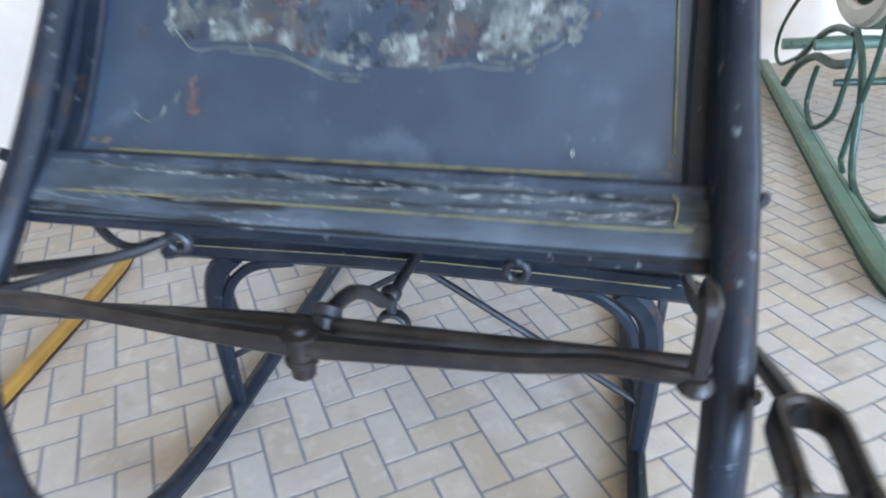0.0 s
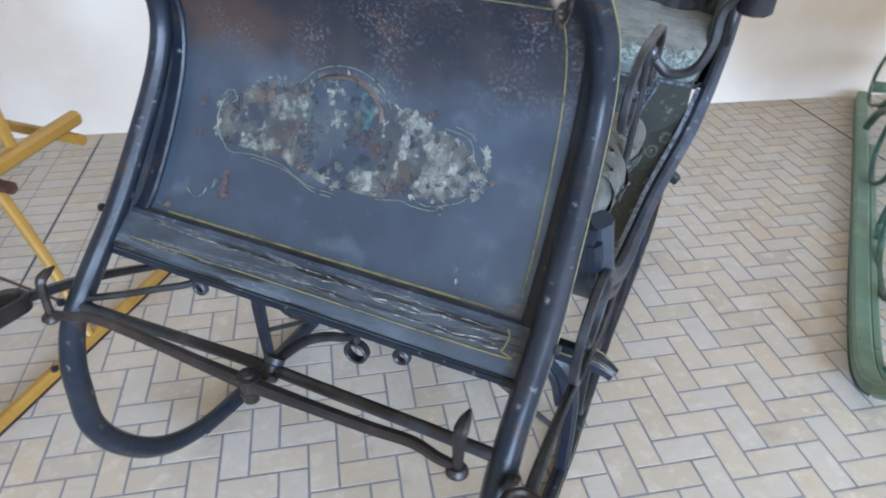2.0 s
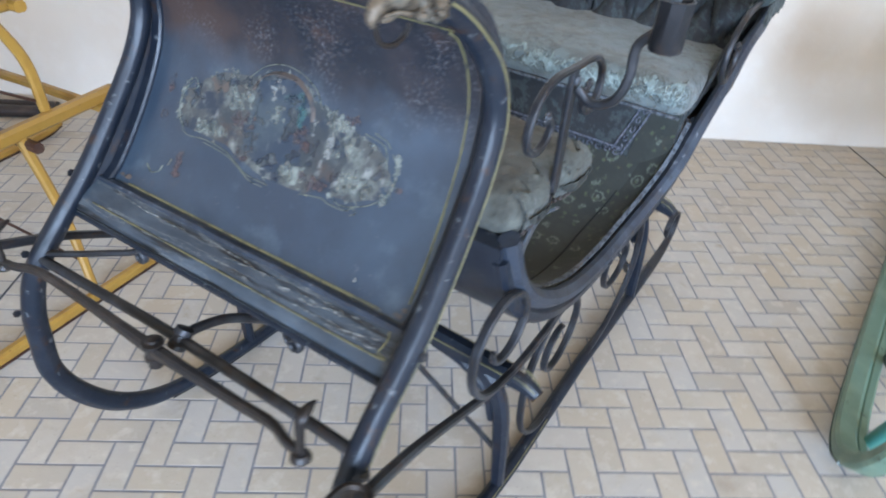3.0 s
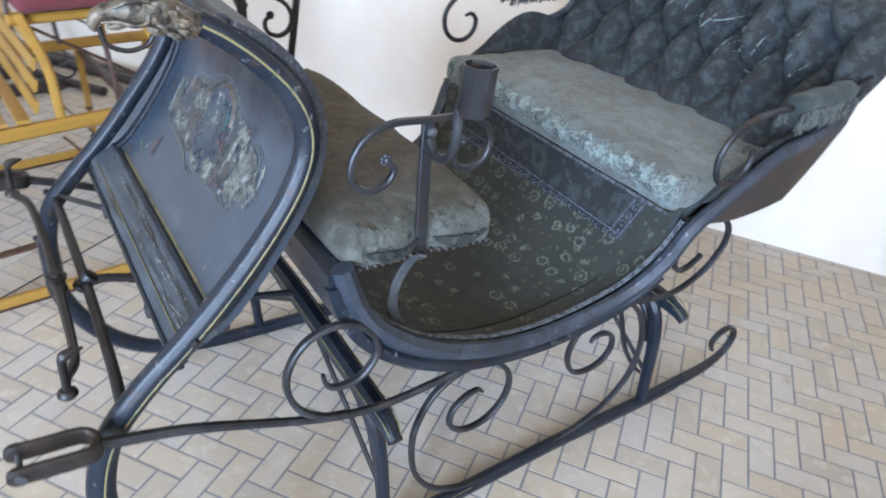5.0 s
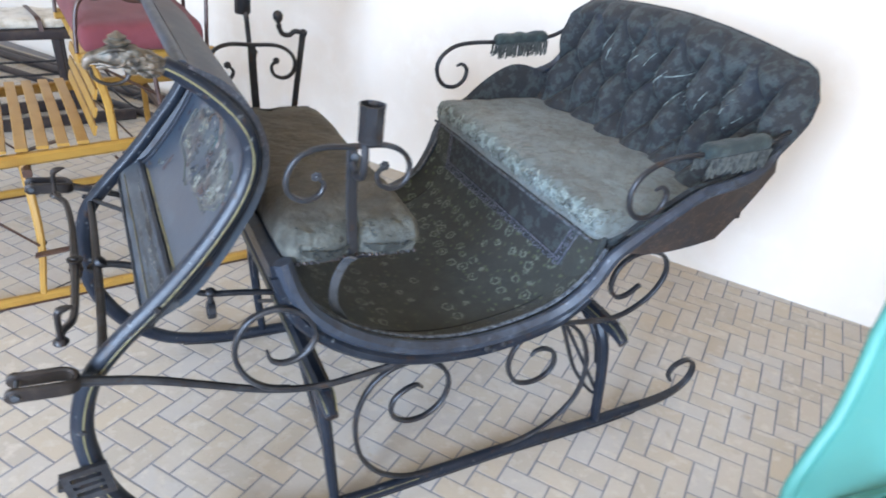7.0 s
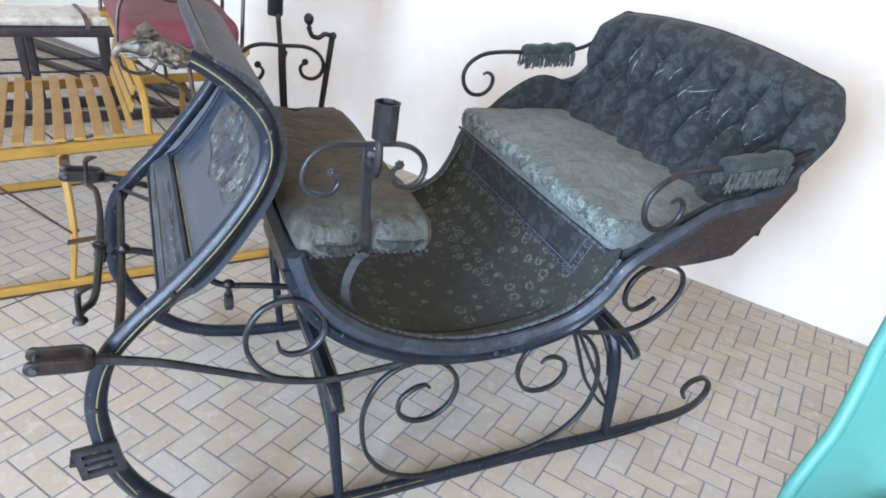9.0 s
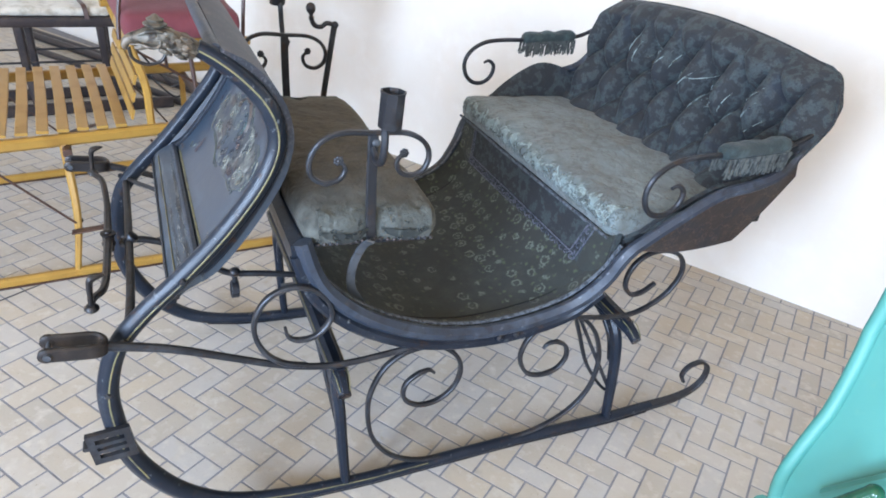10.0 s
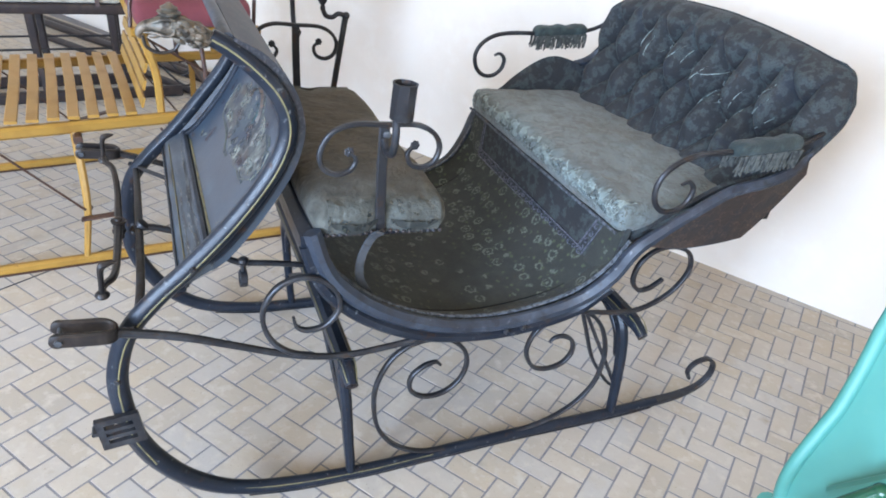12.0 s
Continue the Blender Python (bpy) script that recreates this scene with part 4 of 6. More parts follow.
part("stay_iron", sweep([(-0.45, 0.212, 0.668), (-0.38, 0.24, 0.683), (-0.31, 0.275, 0.698), (-0.262, 0.3, 0.708), (-0.238, 0.318, 0.722), (-0.24, 0.33, 0.745)], circle(0.0075, 8), (0, 0, 1), 6), IRON, toe)
part("edge_line", sweep([(-0.43, 0.2935, 0.7515), (0, 0.2935, 0.7515), (0.43, 0.2935, 0.7515)], bar(0.003, 0.003), (0, 0, 1), 4), DARKLINE, toe, "dark line along the lower edge")

# bird-head finials in aged bronze
for side in (1, -1):
    x = side * 0.418
    bm = sweep([(x, 0.385, 1.366), (x, 0.36, 1.378), (x, 0.335, 1.386), (x, 0.308, 1.392), (x, 0.285, 1.392), (x, 0.262, 1.391), (x, 0.244, 1.384), (x, 0.236, 1.37), (x, 0.239, 1.36)],
               circle(0.022, 14), (1, 0, 0), 5, [0.95, 1.08, 1.15, 1.2, 1.0, 0.62, 0.5, 0.34, 0.1])
    sweep([(x, 0.29, 1.378), (x, 0.268, 1.368), (x, 0.255, 1.366)], circle(0.009, 8), (1, 0, 0), 4, [1, 0.8, 0.3], bm)
    for s2 in (1, -1):
        ball((x + s2 * 0.02, 0.298, 1.4), 0.0075, (0.6, 1, 1), bm, 8)
        for i in range(7):
            a = i / 6
            ball((x + s2 * (0.02 + 0.003 * (i % 2)), 0.318 + 0.05 * a, 1.4 - 0.03 * a + 0.012 * ((i * 2) % 3 - 1)), 0.011, (0.5, 1.2, 0.6), bm, 8)
    for s2 in (1, -1):
        # brow, curled cheek, jaw line and rows of feathers
        sweep([(x + s2 * 0.016, 0.262, 1.398), (x + s2 * 0.021, 0.285, 1.409), (x + s2 * 0.022, 0.305, 1.411), (x + s2 * 0.02, 0.322, 1.405)], circle(0.0045, 7), (0, 0, 1), 4, [0.4, 1, 1, 0.3], bm)
        sweep([(x + s2 * 0.011, 0.246, 1.376), (x + s2 * 0.017, 0.268, 1.378), (x + s2 * 0.024, 0.29, 1.374), (x + s2 * 0.026, 0.306, 1.38), (x + s2 * 0.025, 0.308, 1.391), (x + s2 * 0.025, 0.3, 1.392)], circle(0.004, 7), (0, 0, 1), 4, [0.4, 0.9, 1, 1, 0.9, 0.5], bm)
        for r in range(4):
            for i in range(3):
                yy = 0.314 + 0.015 * r
                zz = 1.364 + 0.017 * i - 0.004 * r + 0.008 * (r % 2)
                sweep([(x + s2 * 0.017, yy - 0.008, zz + 0.005), (x + s2 * 0.0215, yy + 0.004, zz + 0.001), (x + s2 * 0.018, yy + 0.017, zz - 0.006)], circle(0.0075, 8), (0, 0, 1), 3, [0.6, 1, 0.35], bm)
    turned([(0.013, 0), (0.012, 0.006), (0.024, 0.011), (0.026, 0.016), (0.016, 0.021), (0.019, 0.026), (0.01, 0.031), (0.004, 0.037)], (x, 0.3, 1.408), (0, 0, 1), 12, bm)
    bmesh.ops.transform(bm, matrix=Matrix.Translation((x, 0.236, 1.346)) @ Matrix.Diagonal((0.9, 0.9, 0.86, 1)) @ Matrix.Translation((-x, -0.236, -1.372)), verts=bm.verts)
    head = part("bird_head_finial", bm, BRONZE, sleigh, "cast bronze bird-head finial")
    ring = smooth_path([(x, 0.243, 1.342), (x, 0.25, 1.319), (x, 0.275, 1.309), (x, 0.3, 1.316), (x, 0.31, 1.329)], 4)
    part("rein_ring", sweep(ring, circle(0.0035, 8), (1, 0, 0), 1), RUSTIRON, head, "thin iron rein ring")

# swingletree and fixed bar in front
tree = part("swingletree", sweep([(-0.405, 0.109, 0.722), (-0.365, 0.115, 0.724), (-0.32, 0.138, 0.718), (-0.2, 0.15, 0.7), (-0.1, 0.152, 0.691), (0, 0.153, 0.686), (0.1, 0.152, 0.689), (0.23, 0.15, 0.696), (0.31, 0.144, 0.71), (0.36, 0.126, 0.721), (0.4, 0.121, 0.723)], bar(0.021, 0.019), (0, 0, 1), 6, [0.7, 0.8, 0.88, 0.95, 1.05, 1.25, 1.05, 0.95, 0.88, 0.8, 0.7]), RUSTIRON, sleigh, "brown iron swingletree with upright hooks")
for x, y, z in ((0.393, 0.122, 0.723), (-0.4, 0.109, 0.722)):
    part("hook_plate", turned([(0.014, -0.011), (0.0175, -0.006), (0.016, 0.0), (0.011, 0.005)], (x, y, z - 0.004), (0, 0, 1), 14), RUSTIRON, tree)
    part("upright_hook", sweep([(x, y, z - 0.01), (x, y, z + 0.03), (x, y + 0.001, z + 0.062), (x, y + 0.006, z + 0.074), (x, y + 0.02, z + 0.08), (x, y + 0.036, z + 0.083)], bar(0.019, 0.015, 0.35), (1, 0, 0), 5, [0.9, 0.85, 1.0, 1.15, 0.9, 0.25]), RUSTIRON, tree)
part("pivot_bolt", turned([(0.01, -0.042), (0.014, -0.038), (0.014, -0.024), (0.019, -0.02), (0.019, -0.014), (0.016, -0.012), (0.016, 0.011), (0.021, 0.013), (0.021, 0.018), (0.012, 0.02), (0.011, 0.025), (0.004, 0.027)], (0, 0.154, 0.685), (0, 0, 1), 12), RUSTIRON, tree)
cross = part("cross_iron", sweep([(-0.452, 0.204, 0.655), (-0.3, 0.206, 0.661), (-0.1, 0.207, 0.672), (0, 0.207, 0.675), (0.1, 0.207, 0.674), (0.3, 0.205, 0.675), (0.452, 0.198, 0.68)], circle(0.0115, 10), (0, 0, 1), 5), IRON, sleigh, "round iron cross bar between the runners")
part("collar", turned([(0.01, -0.024), (0.018, -0.021), (0.019, -0.01), (0.0145, -0.006), (0.0145, 0.006), (0.019, 0.01), (0.018, 0.021), (0.01, 0.024)], (0.006, 0.207, 0.678), (0.1, 0.6, 0.75), 14), IRON, cross)
part("stay_bar", sweep([(0.006, 0.207, 0.68), (0.006, 0.25, 0.677), (0.004, 0.32, 0.652), (0.002, 0.4, 0.598), (0.0, 0.46, 0.548), (0.0, 0.506, 0.53), (0.0, 0.6, 0.52), (0, 0.7, 0.505)], circle(0.0105, 10), (1, 0, 0), 5), IRON, cross)
part("collar", ball((0.0, 0.506, 0.535), 0.019, (1, 1, 0.85)), IRON, cross)
bm = sweep([(0.0, 0.506, 0.535), (0.0, 0.507, 0.505), (0.0, 0.507, 0.495)], circle(0.009, 8), (1, 0, 0), 4)
part("ring_stem", bm, IRON, cross)
ringp = [(0.026 * math.cos(a), 0.507, 0.47 + 0.026 * math.sin(a)) for a in np.linspace(0, 2 * math.pi, 17)]
part("ring", sweep(ringp, bar(0.024, 0.008), (0, 1, 0), 1), IRON, cross, "iron ring hanging from the stay")

# cross beams, legs and braces
for y, z, foot in ((0.72, 0.478, 0.77), (1.73, 0.5, 1.79)):
    beam = part("cross_beam", sweep([(-0.558, y, z - 0.023), (-0.53, y, z - 0.01), (-0.49, y, z - 0.003), (-0.45, y, z), (0, y, z + 0.012), (0.45, y, z), (0.49, y, z - 0.003), (0.53, y, z - 0.01), (0.558, y, z - 0.023)], bar(0.05, 0.05, 0.28), (0, 1, 0), 5, [0.66, 0.8, 0.92, 1, 1.05, 1, 0.92, 0.8, 0.66]), LACQUER, sleigh, "black lacquered cross beam with carved ends and yellow lines")
    for dy in (-0.024, 0.024):
        part("pinstripe", sweep([(-0.48, y + dy, z + 0.012), (0, y + dy * 1.08, z + 0.024), (0.48, y + dy, z + 0.012)], bar(0.003, 0.003), (0, 1, 0), 10), GOLDLINE, beam, "thin yellow painted line")
    for side in (1, -1):
        for dy in (-0.017, 0.017):
            part("pinstripe", sweep([(side * 0.49, y + dy * 1.25, z + 0.0185), (side * 0.525, y + dy * 1.1, z + 0.012), (side * 0.558, y + dy * 0.8, z - 0.008)], bar(0.003, 0.003), (0, 1, 0), 4), GOLDLINE, beam, "thin yellow painted line")
        part("end_plate", sweep([(side * 0.556, y, z - 0.0225), (side * 0.5605, y, z - 0.025)], bar(0.034, 0.034, 0.28), (0, 1, 0), 1), RUST, beam, "bare worn end of the beam")
        d = foot - y
        leg = part("leg", sweep(mirrored([(0.4, y, z - 0.015), (0.452, y + d * 0.1, z - 0.07), (0.476, y + d * 0.3, z - 0.16), (0.486, y + d * 0.65, z - 0.31), (0.49, foot, 0.035)], side), bar(0.031, 0.041, 0.3), (0, 1, 0), 7, [1.15, 1.12, 1.05, 0.98, 0.9]), LACQUER, sleigh, "curved black lacquered leg")
        part("pinstripe", sweep(mirrored([(0.47, y + d * 0.1, z - 0.06), (0.4932, y + d * 0.3, z - 0.16), (0.5022, y + d * 0.65, z - 0.31), (0.5045, foot - 0.006, 0.06)], side), bar(0.003, 0.003), (0, 1, 0), 7), GOLDLINE, leg, "thin yellow painted line")
        part("arch_bracket", sweep(mirrored([(0.27, y, z - 0.02), (0.36, y, z - 0.04), (0.425, y + d * 0.15, z - 0.1), (0.452, y + d * 0.35, z - 0.19)], side), bar(0.017, 0.022, 0.3), (0, 1, 0), 6), LACQUER, leg)
        part("brace_rod", sweep(mirrored([(0.02, y + 0.01, z - 0.02), (0.478, foot - 0.015, 0.17)], side), circle(0.0075, 8), (0, 1, 0), 1), IRON, leg, "thin round brace rod")

# scrolled irons along both sides
SHAFT = [(0.135, 0.7), (0.28, 0.66), (0.42, 0.602), (0.52, 0.56), (0.62, 0.532), (0.72, 0.522), (0.85, 0.535), (0.95, 0.548), (1.03, 0.542)]
SCROLL_1 = [(0.56, 0.675), (0.57, 0.643), (0.6, 0.628), (0.645, 0.638), (0.68, 0.685), (0.672, 0.74), (0.63, 0.783), (0.575, 0.797), (0.52, 0.775), (0.488, 0.725), (0.483, 0.665), (0.51, 0.6), (0.56, 0.557), (0.62, 0.54)]
SCROLL_2 = [(1.02, 0.425), (1.0, 0.44), (0.965, 0.43), (0.93, 0.395), (0.932, 0.34), (0.98, 0.302), (1.045, 0.305), (1.095, 0.35), (1.11, 0.415), (1.085, 0.48), (1.02, 0.528), (0.93, 0.528), (0.86, 0.48), (0.822, 0.39), (0.82, 0.3), (0.845, 0.2), (0.91, 0.11), (1.0, 0.055), (1.1, 0.036)]
SCROLL_3 = [(1.405, 0.45), (1.42, 0.468), (1.455, 0.47), (1.495, 0.445), (1.508, 0.395), (1.48, 0.35), (1.42, 0.335), (1.36, 0.358), (1.322, 0.43), (1.337, 0.505), (1.39, 0.55), (1.46, 0.568), (1.53, 0.555), (1.6, 0.49), (1.65, 0.39), (1.663, 0.29), (1.645, 0.2), (1.58, 0.115), (1.48, 0.06), (1.36, 0.036)]
SCROLL_4 = [(1.42, 0.575), (1.5, 0.57), (1.6, 0.556), (1.7, 0.55), (1.78, 0.573), (1.85, 0.625), (1.882, 0.7), (1.855, 0.765), (1.785, 0.797), (1.71, 0.79), (1.66, 0.745), (1.655, 0.68), (1.69, 0.638), (1.735, 0.64), (1.78, 0.672)]
ARC_5 = [(1.5, 0.6), (1.52, 0.56), (1.57, 0.46), (1.64, 0.32), (1.73, 0.2), (1.77, 0.16)]
for side in (1, -1):
    shaft = part("shaft_iron", sweep([(side * (0.5 + 0.06 * max(0.0, 0.5 - y)), y, z) for y, z in SHAFT], bar(0.018, 0.018), (1, 0, 0), 6, [1.2, 1.1, 1, 1, 1, 1, 1, 1, 0.8]), IRON, sleigh, "long iron shaft carrier under the body")
    for name, pts, x in (("scroll_iron", SCROLL_1, 0.503), ("scroll_iron", SCROLL_2, 0.492), ("scroll_iron", SCROLL_3, 0.492), ("scroll_iron", SCROLL_4, 0.5)):
        part(name, sweep(plane_path(side * x, pts), bar(0.019, 0.013), (1, 0, 0), 6, [0.6, 0.8] + [1] * (len(pts) - 3) + [0.9]), IRON, sleigh, "scrolled wrought iron")
    part("arc_iron", sweep(plane_path(side * 0.455, ARC_5), bar(0.017, 0.011), (1, 0, 0), 6), IRON, sleigh)
    x = side * 0.52
    u = [(x - 0.026, 0.03, 0.708), (x - 0.026, 0.07, 0.706), (x - 0.026, 0.118, 0.704), (x - 0.018, 0.138, 0.701), (x, 0.146, 0.7), (x + 0.018, 0.138, 0.701), (x + 0.026, 0.118, 0.704), (x + 0.026, 0.07, 0.706), (x + 0.026, 0.03, 0.708)]
    bm = sweep(u, bar(0.036, 0.014, 0.3), (0, 0, 1), 4)
    for s2 in (-1, 1):
        turned([(0.014, -0.0072), (0.0178, -0.005), (0.0178, 0.005), (0.014, 0.0072)], (x + 0.026 * s2, 0.03, 0.708), (1, 0, 0), 16, bm)
    fork = part("shaft_fork", bm, RUSTIRON, shaft, "forged iron fork for the shaft")
    part("fork_bolt", turned([(0.008, -0.038), (0.009, -0.034), (0.005, -0.033), (0.005, 0.033), (0.009, 0.034), (0.008, 0.038)], (x, 0.032, 0.708), (1, 0, 0), 8), STEEL, fork)

# slotted iron step on each runner
for side in (1,):
    m = Matrix.Translation((side * 0.522, 0.128, 0.386)) @ Euler((radians(9), 0, 0)).to_matrix().to_4x4()
    bm = bmesh.new()
    for y0, y1, z0, z1 in ((-0.052, 0.052, 0.032, 0.05), (-0.052, 0.052, -0.05, -0.032), (-0.052, -0.034, -0.032, 0.032), (0.034, 0.052, -0.032, 0.032), (-0.034, 0.034, 0.006, 0.017), (-0.034, 0.034, -0.017, -0.006)):
        bmesh.ops.create_cube(bm, size=1, matrix=m @ Matrix.Translation((0, (y0 + y1) / 2, (z0 + z1) / 2)) @ Matrix.Diagonal((0.014, y1 - y0, z1 - z0, 1)))
    sweep([m @ Vector((0, -0.043, 0)), m @ Vector((-side * 0.03, -0.043, 0))], bar(0.012, 0.05), (0, 0, 1), 1, None, bm)
    part("step_plate", bm, IRON, sleigh, "slotted iron step plate on the runner")

# body: a bent floor that rises at both ends
TUB = [(0.608, 0.905), (0.622, 0.83), (0.66, 0.752), (0.745, 0.668), (0.87, 0.602), (1.0, 0.562), (1.15, 0.547), (1.3, 0.565), (1.43, 0.618), (1.505, 0.7), (1.545, 0.79), (1.575, 0.865)]
TUB_LINE = smooth_path([(0, y, z) for y, z in TUB], 5)


def tub_half(y):
    return 0.475 + 0.05 * max(0.0, min(1.0, (y - 1.25) / 0.3)) ** 1.5


rows = [[(tub_half(p.y) * k, p.y, p.z) for k in np.linspace(-1, 1, 13)] for p in TUB_LINE]
body = part("body_shell", grid_sheet(rows, 0.035), LACQUER, sleigh, "black lacquered bent body of the sleigh")
rows = [[(0.462 * tub_half(p.y) / 0.475 * k, p.y - 0.004 * (1 if p.y > 1.15 else -1), p.z + 0.0045) for k in np.linspace(-1, 1, 21)] for p in TUB_LINE[2:-4]]
part("carpet", grid_sheet(rows, 0.003), CARPET, sleigh, "dark green flowered floor carpet")
for side in (1, -1):
    rows = []
    for p in TUB_LINE[4:-6]:
        h = tub_half(p.y)
        d = 0.012 if p.y < 1.1 else -0.012
        rows.append([(side * (h - 0.075 + 0.084 * k), p.y + d * k, p.z + 0.006 + 0.034 * k ** 1.3) for k in np.linspace(0, 1, 5)])
    part("carpet_upturn", grid_sheet(rows, 0.003 * side), CARPET, sleigh, "carpet turned up along the side")
    # dark strip that paints the shade in the fold beside the upturned carpet
    part("carpet_fold_shade", sweep([(side * (tub_half(p.y) - 0.078), p.y, p.z + 0.0055) for p in TUB_LINE[4:-6]], bar(0.006, 0.004), (1, 0, 0), 1), DARKLINE, sleigh)
RIM = [(0.475, 0.603, 0.91), (0.484, 0.63, 0.83), (0.49, 0.672, 0.762), (0.495, 0.76, 0.686), (0.5, 0.87, 0.628), (0.502, 1.0, 0.586), (0.506, 1.15, 0.571), (0.516, 1.3, 0.592), (0.535, 1.43, 0.65), (0.56, 1.505, 0.745), (0.575, 1.545, 0.845), (0.582, 1.61, 0.905), (0.586, 1.69, 0.962),
       (0.586, 1.82, 1.035), (0.582, 1.96, 1.062), (0.578, 2.05, 1.098), (0.57, 2.1, 1.165), (0.565, 2.13, 1.23), (0.56, 2.145, 1.28)]
for side in (1, -1):
    rim = part("side_rim", sweep(mirrored(RIM, side), bar(0.046, 0.05, 0.35), (1, 0, 0), 6, [0.9] * 9 + [0.95, 0.9, 0.8, 0.75, 0.75, 0.75, 0.7, 0.6, 0.5, 0.3]), LEATHER, sleigh, "leather-covered rounded side rim, scuffed pale")
    part("gimp_trim", sweep(mirrored([(x - 0.024, y + (0.008 if y < 1.1 else -0.008), z + 0.02) for x, y, z in RIM[1:11]], side), bar(0.013, 0.006), (1, 0, 0), 6), TRIMGREY, rim, "pale woven edging")
    lower = [(x - 0.004, y + (-0.012 if y < 1.1 else 0.012), z - 0.04) for x, y, z in RIM[:10]]
    part("rim_moulding", sweep(mirrored(lower, side), bar(0.032, 0.036, 0.3), (1, 0, 0), 6), LACQUER, rim)
    for y in (1.205, 1.262):
        zz = 0.545 + (y - 1.15) * 0.1
        part("bolt", turned([(0.011, 0), (0.011, 0.006), (0.006, 0.01)], (side * 0.52, y, zz), (side, 0, 0), 6), IRON, rim)
    # outer side of the seat box
    UP = smooth_path([(0.57, 1.56, 0.868), (0.575, 1.61, 0.893), (0.58, 1.69, 0.95), (0.58, 1.82, 1.022), (0.578, 1.93, 1.042), (0.574, 1.99, 1.06), (0.568, 2.05, 1.095), (0.56, 2.1, 1.15)], 4)
    LO = smooth_path([(0.555, 1.575, 0.862), (0.555, 1.65, 0.848), (0.555, 1.75, 0.838), (0.552, 1.86, 0.842), (0.55, 1.96, 0.855), (0.55, 1.985, 0.868), (0.553, 2.06, 0.965), (0.556, 2.13, 1.08)], 4)
    rows = [[tuple(u.lerp(l, k / 5)) for u, l in zip(UP, LO)] for k in range(6)]
    rows = [mirrored(r, side) for r in rows]
    sidep = part("side_panel", grid_sheet(rows, 0.012 * side), SIDEBROWN, sleigh, "rubbed brown leather side panel")
    part("edge_moulding", sweep(mirrored([tuple(p) for p in LO], side), bar(0.022, 0.016), (1, 0, 0), 1), LEATHER, sidep)
    # padded inner side
    high = 0.0 if side > 0 else 0.075
    rows = [[tuple((u + Vector((-0.03 - 0.02 * math.sin(math.pi * k / 5), 0, 0.012 + high * max(0.0, math.sin(math.pi * min(1.0, (u.y - 1.56) / 0.42))) ** 0.6))).lerp(Vector((0.53, u.y, min(0.9, u.z - 0.02))), k / 5)) for u in UP] for k in range(6)]
    part("arm_padding", grid_sheet([mirrored(r, side) for r in rows], -0.012 * side), DAMASK, sleigh, "dark damask padded inner side")

# underside and rear of the seat box
LOC = smooth_path([(0, 1.575, 0.862), (0, 1.65, 0.848), (0, 1.75, 0.838), (0, 1.86, 0.842), (0, 1.96, 0.855), (0, 1.985, 0.868), (0, 2.06, 0.965), (0, 2.125, 1.08), (0, 2.15, 1.2), (0, 2.175, 1.37)], 4)
part("rear_shell", grid_sheet([[((0.545 - 0.09 * max(0, min(1, (p.z - 1.05) / 0.15))) * k, p.y, p.z) for k in np.linspace(-1, 1, 9)] for p in LOC], 0.014), SIDEBROWN, sleigh, "brown leather back and underside of the seat box")

# rear seat
rows = [[(0.535 * k, 1.512 + 0.012 * t, 0.72 + 0.18 * t) for k in np.linspace(-1, 1, 17)] for t in np.linspace(0, 1, 5)]
riser = part("seat_front", grid_sheet(rows, 0.02), DAMASK, sleigh, "dark damask front of the seat with woven border")
for side in (1, -1):
    rows = [[(side * (0.405 + 0.03 * t + (0.125 - 0.03 * t) * k), 1.5075 + 0.012 * t, 0.705 + 0.19 * t) for k in np.linspace(0, 1, 6)] for t in np.linspace(0, 1, 5)]
    part("carpet_side", grid_sheet(rows, 0.003 * side), CARPET, riser, "flowered carpet turned up beside the seat")
FRAME = [((-0.425, 0.738), (0.385, 0.726)), ((0.372, 0.728), (0.43, 0.885)), ((-0.41, 0.742), (-0.43, 0.885))]
for k, ((xa, za), (xb, zb)) in enumerate(FRAME):
    d = Vector((xb - xa, 0, zb - za)).normalized()
    across = Vector((-d.z, 0, d.x))
    wide = 0.016 if k < 2 else 0.006
    yy = 1.5085
    bm = bmesh.new()
    for s2 in (-1, 1):
        a, c = Vector((xa, yy + 0.067 * (za - 0.72), za)) + across * wide * s2, Vector((xb, yy + 0.067 * (zb - 0.72), zb)) + across * wide * s2
        sweep([a, a.lerp(c, 0.5), c], bar(0.003, 0.0055, 0.1), (0, 1, 0), 4, None, bm)
    border = part("woven_border", bm, GIMP, riser, "silver-grey woven border lines")
    if k == 2:
        continue
    bm = bmesh.new()
    length = Vector((xb - xa, 0, zb - za)).length
    n = int(length / 0.03)
    for i in range(n):
        f = (i + 0.5) / n
        c = Vector((xa + (xb - xa) * f, yy - 0.001 + 0.067 * (za + (zb - za) * f - 0.72), za + (zb - za) * f))
        flip = 1 if i % 2 else -1
        pts = [c + d * (0.012 * math.cos(a)) * (1 - 0.1 * a) + across * (0.009 * math.sin(a)) * flip * (1 - 0.1 * a) for a in np.linspace(0, 4.9, 10)]
        sweep(pts, circle(0.0024, 5), (0, 1, 0), 1, None, bm)
    part("woven_scrolls", bm, GIMP, border, "row of small woven scrolls")


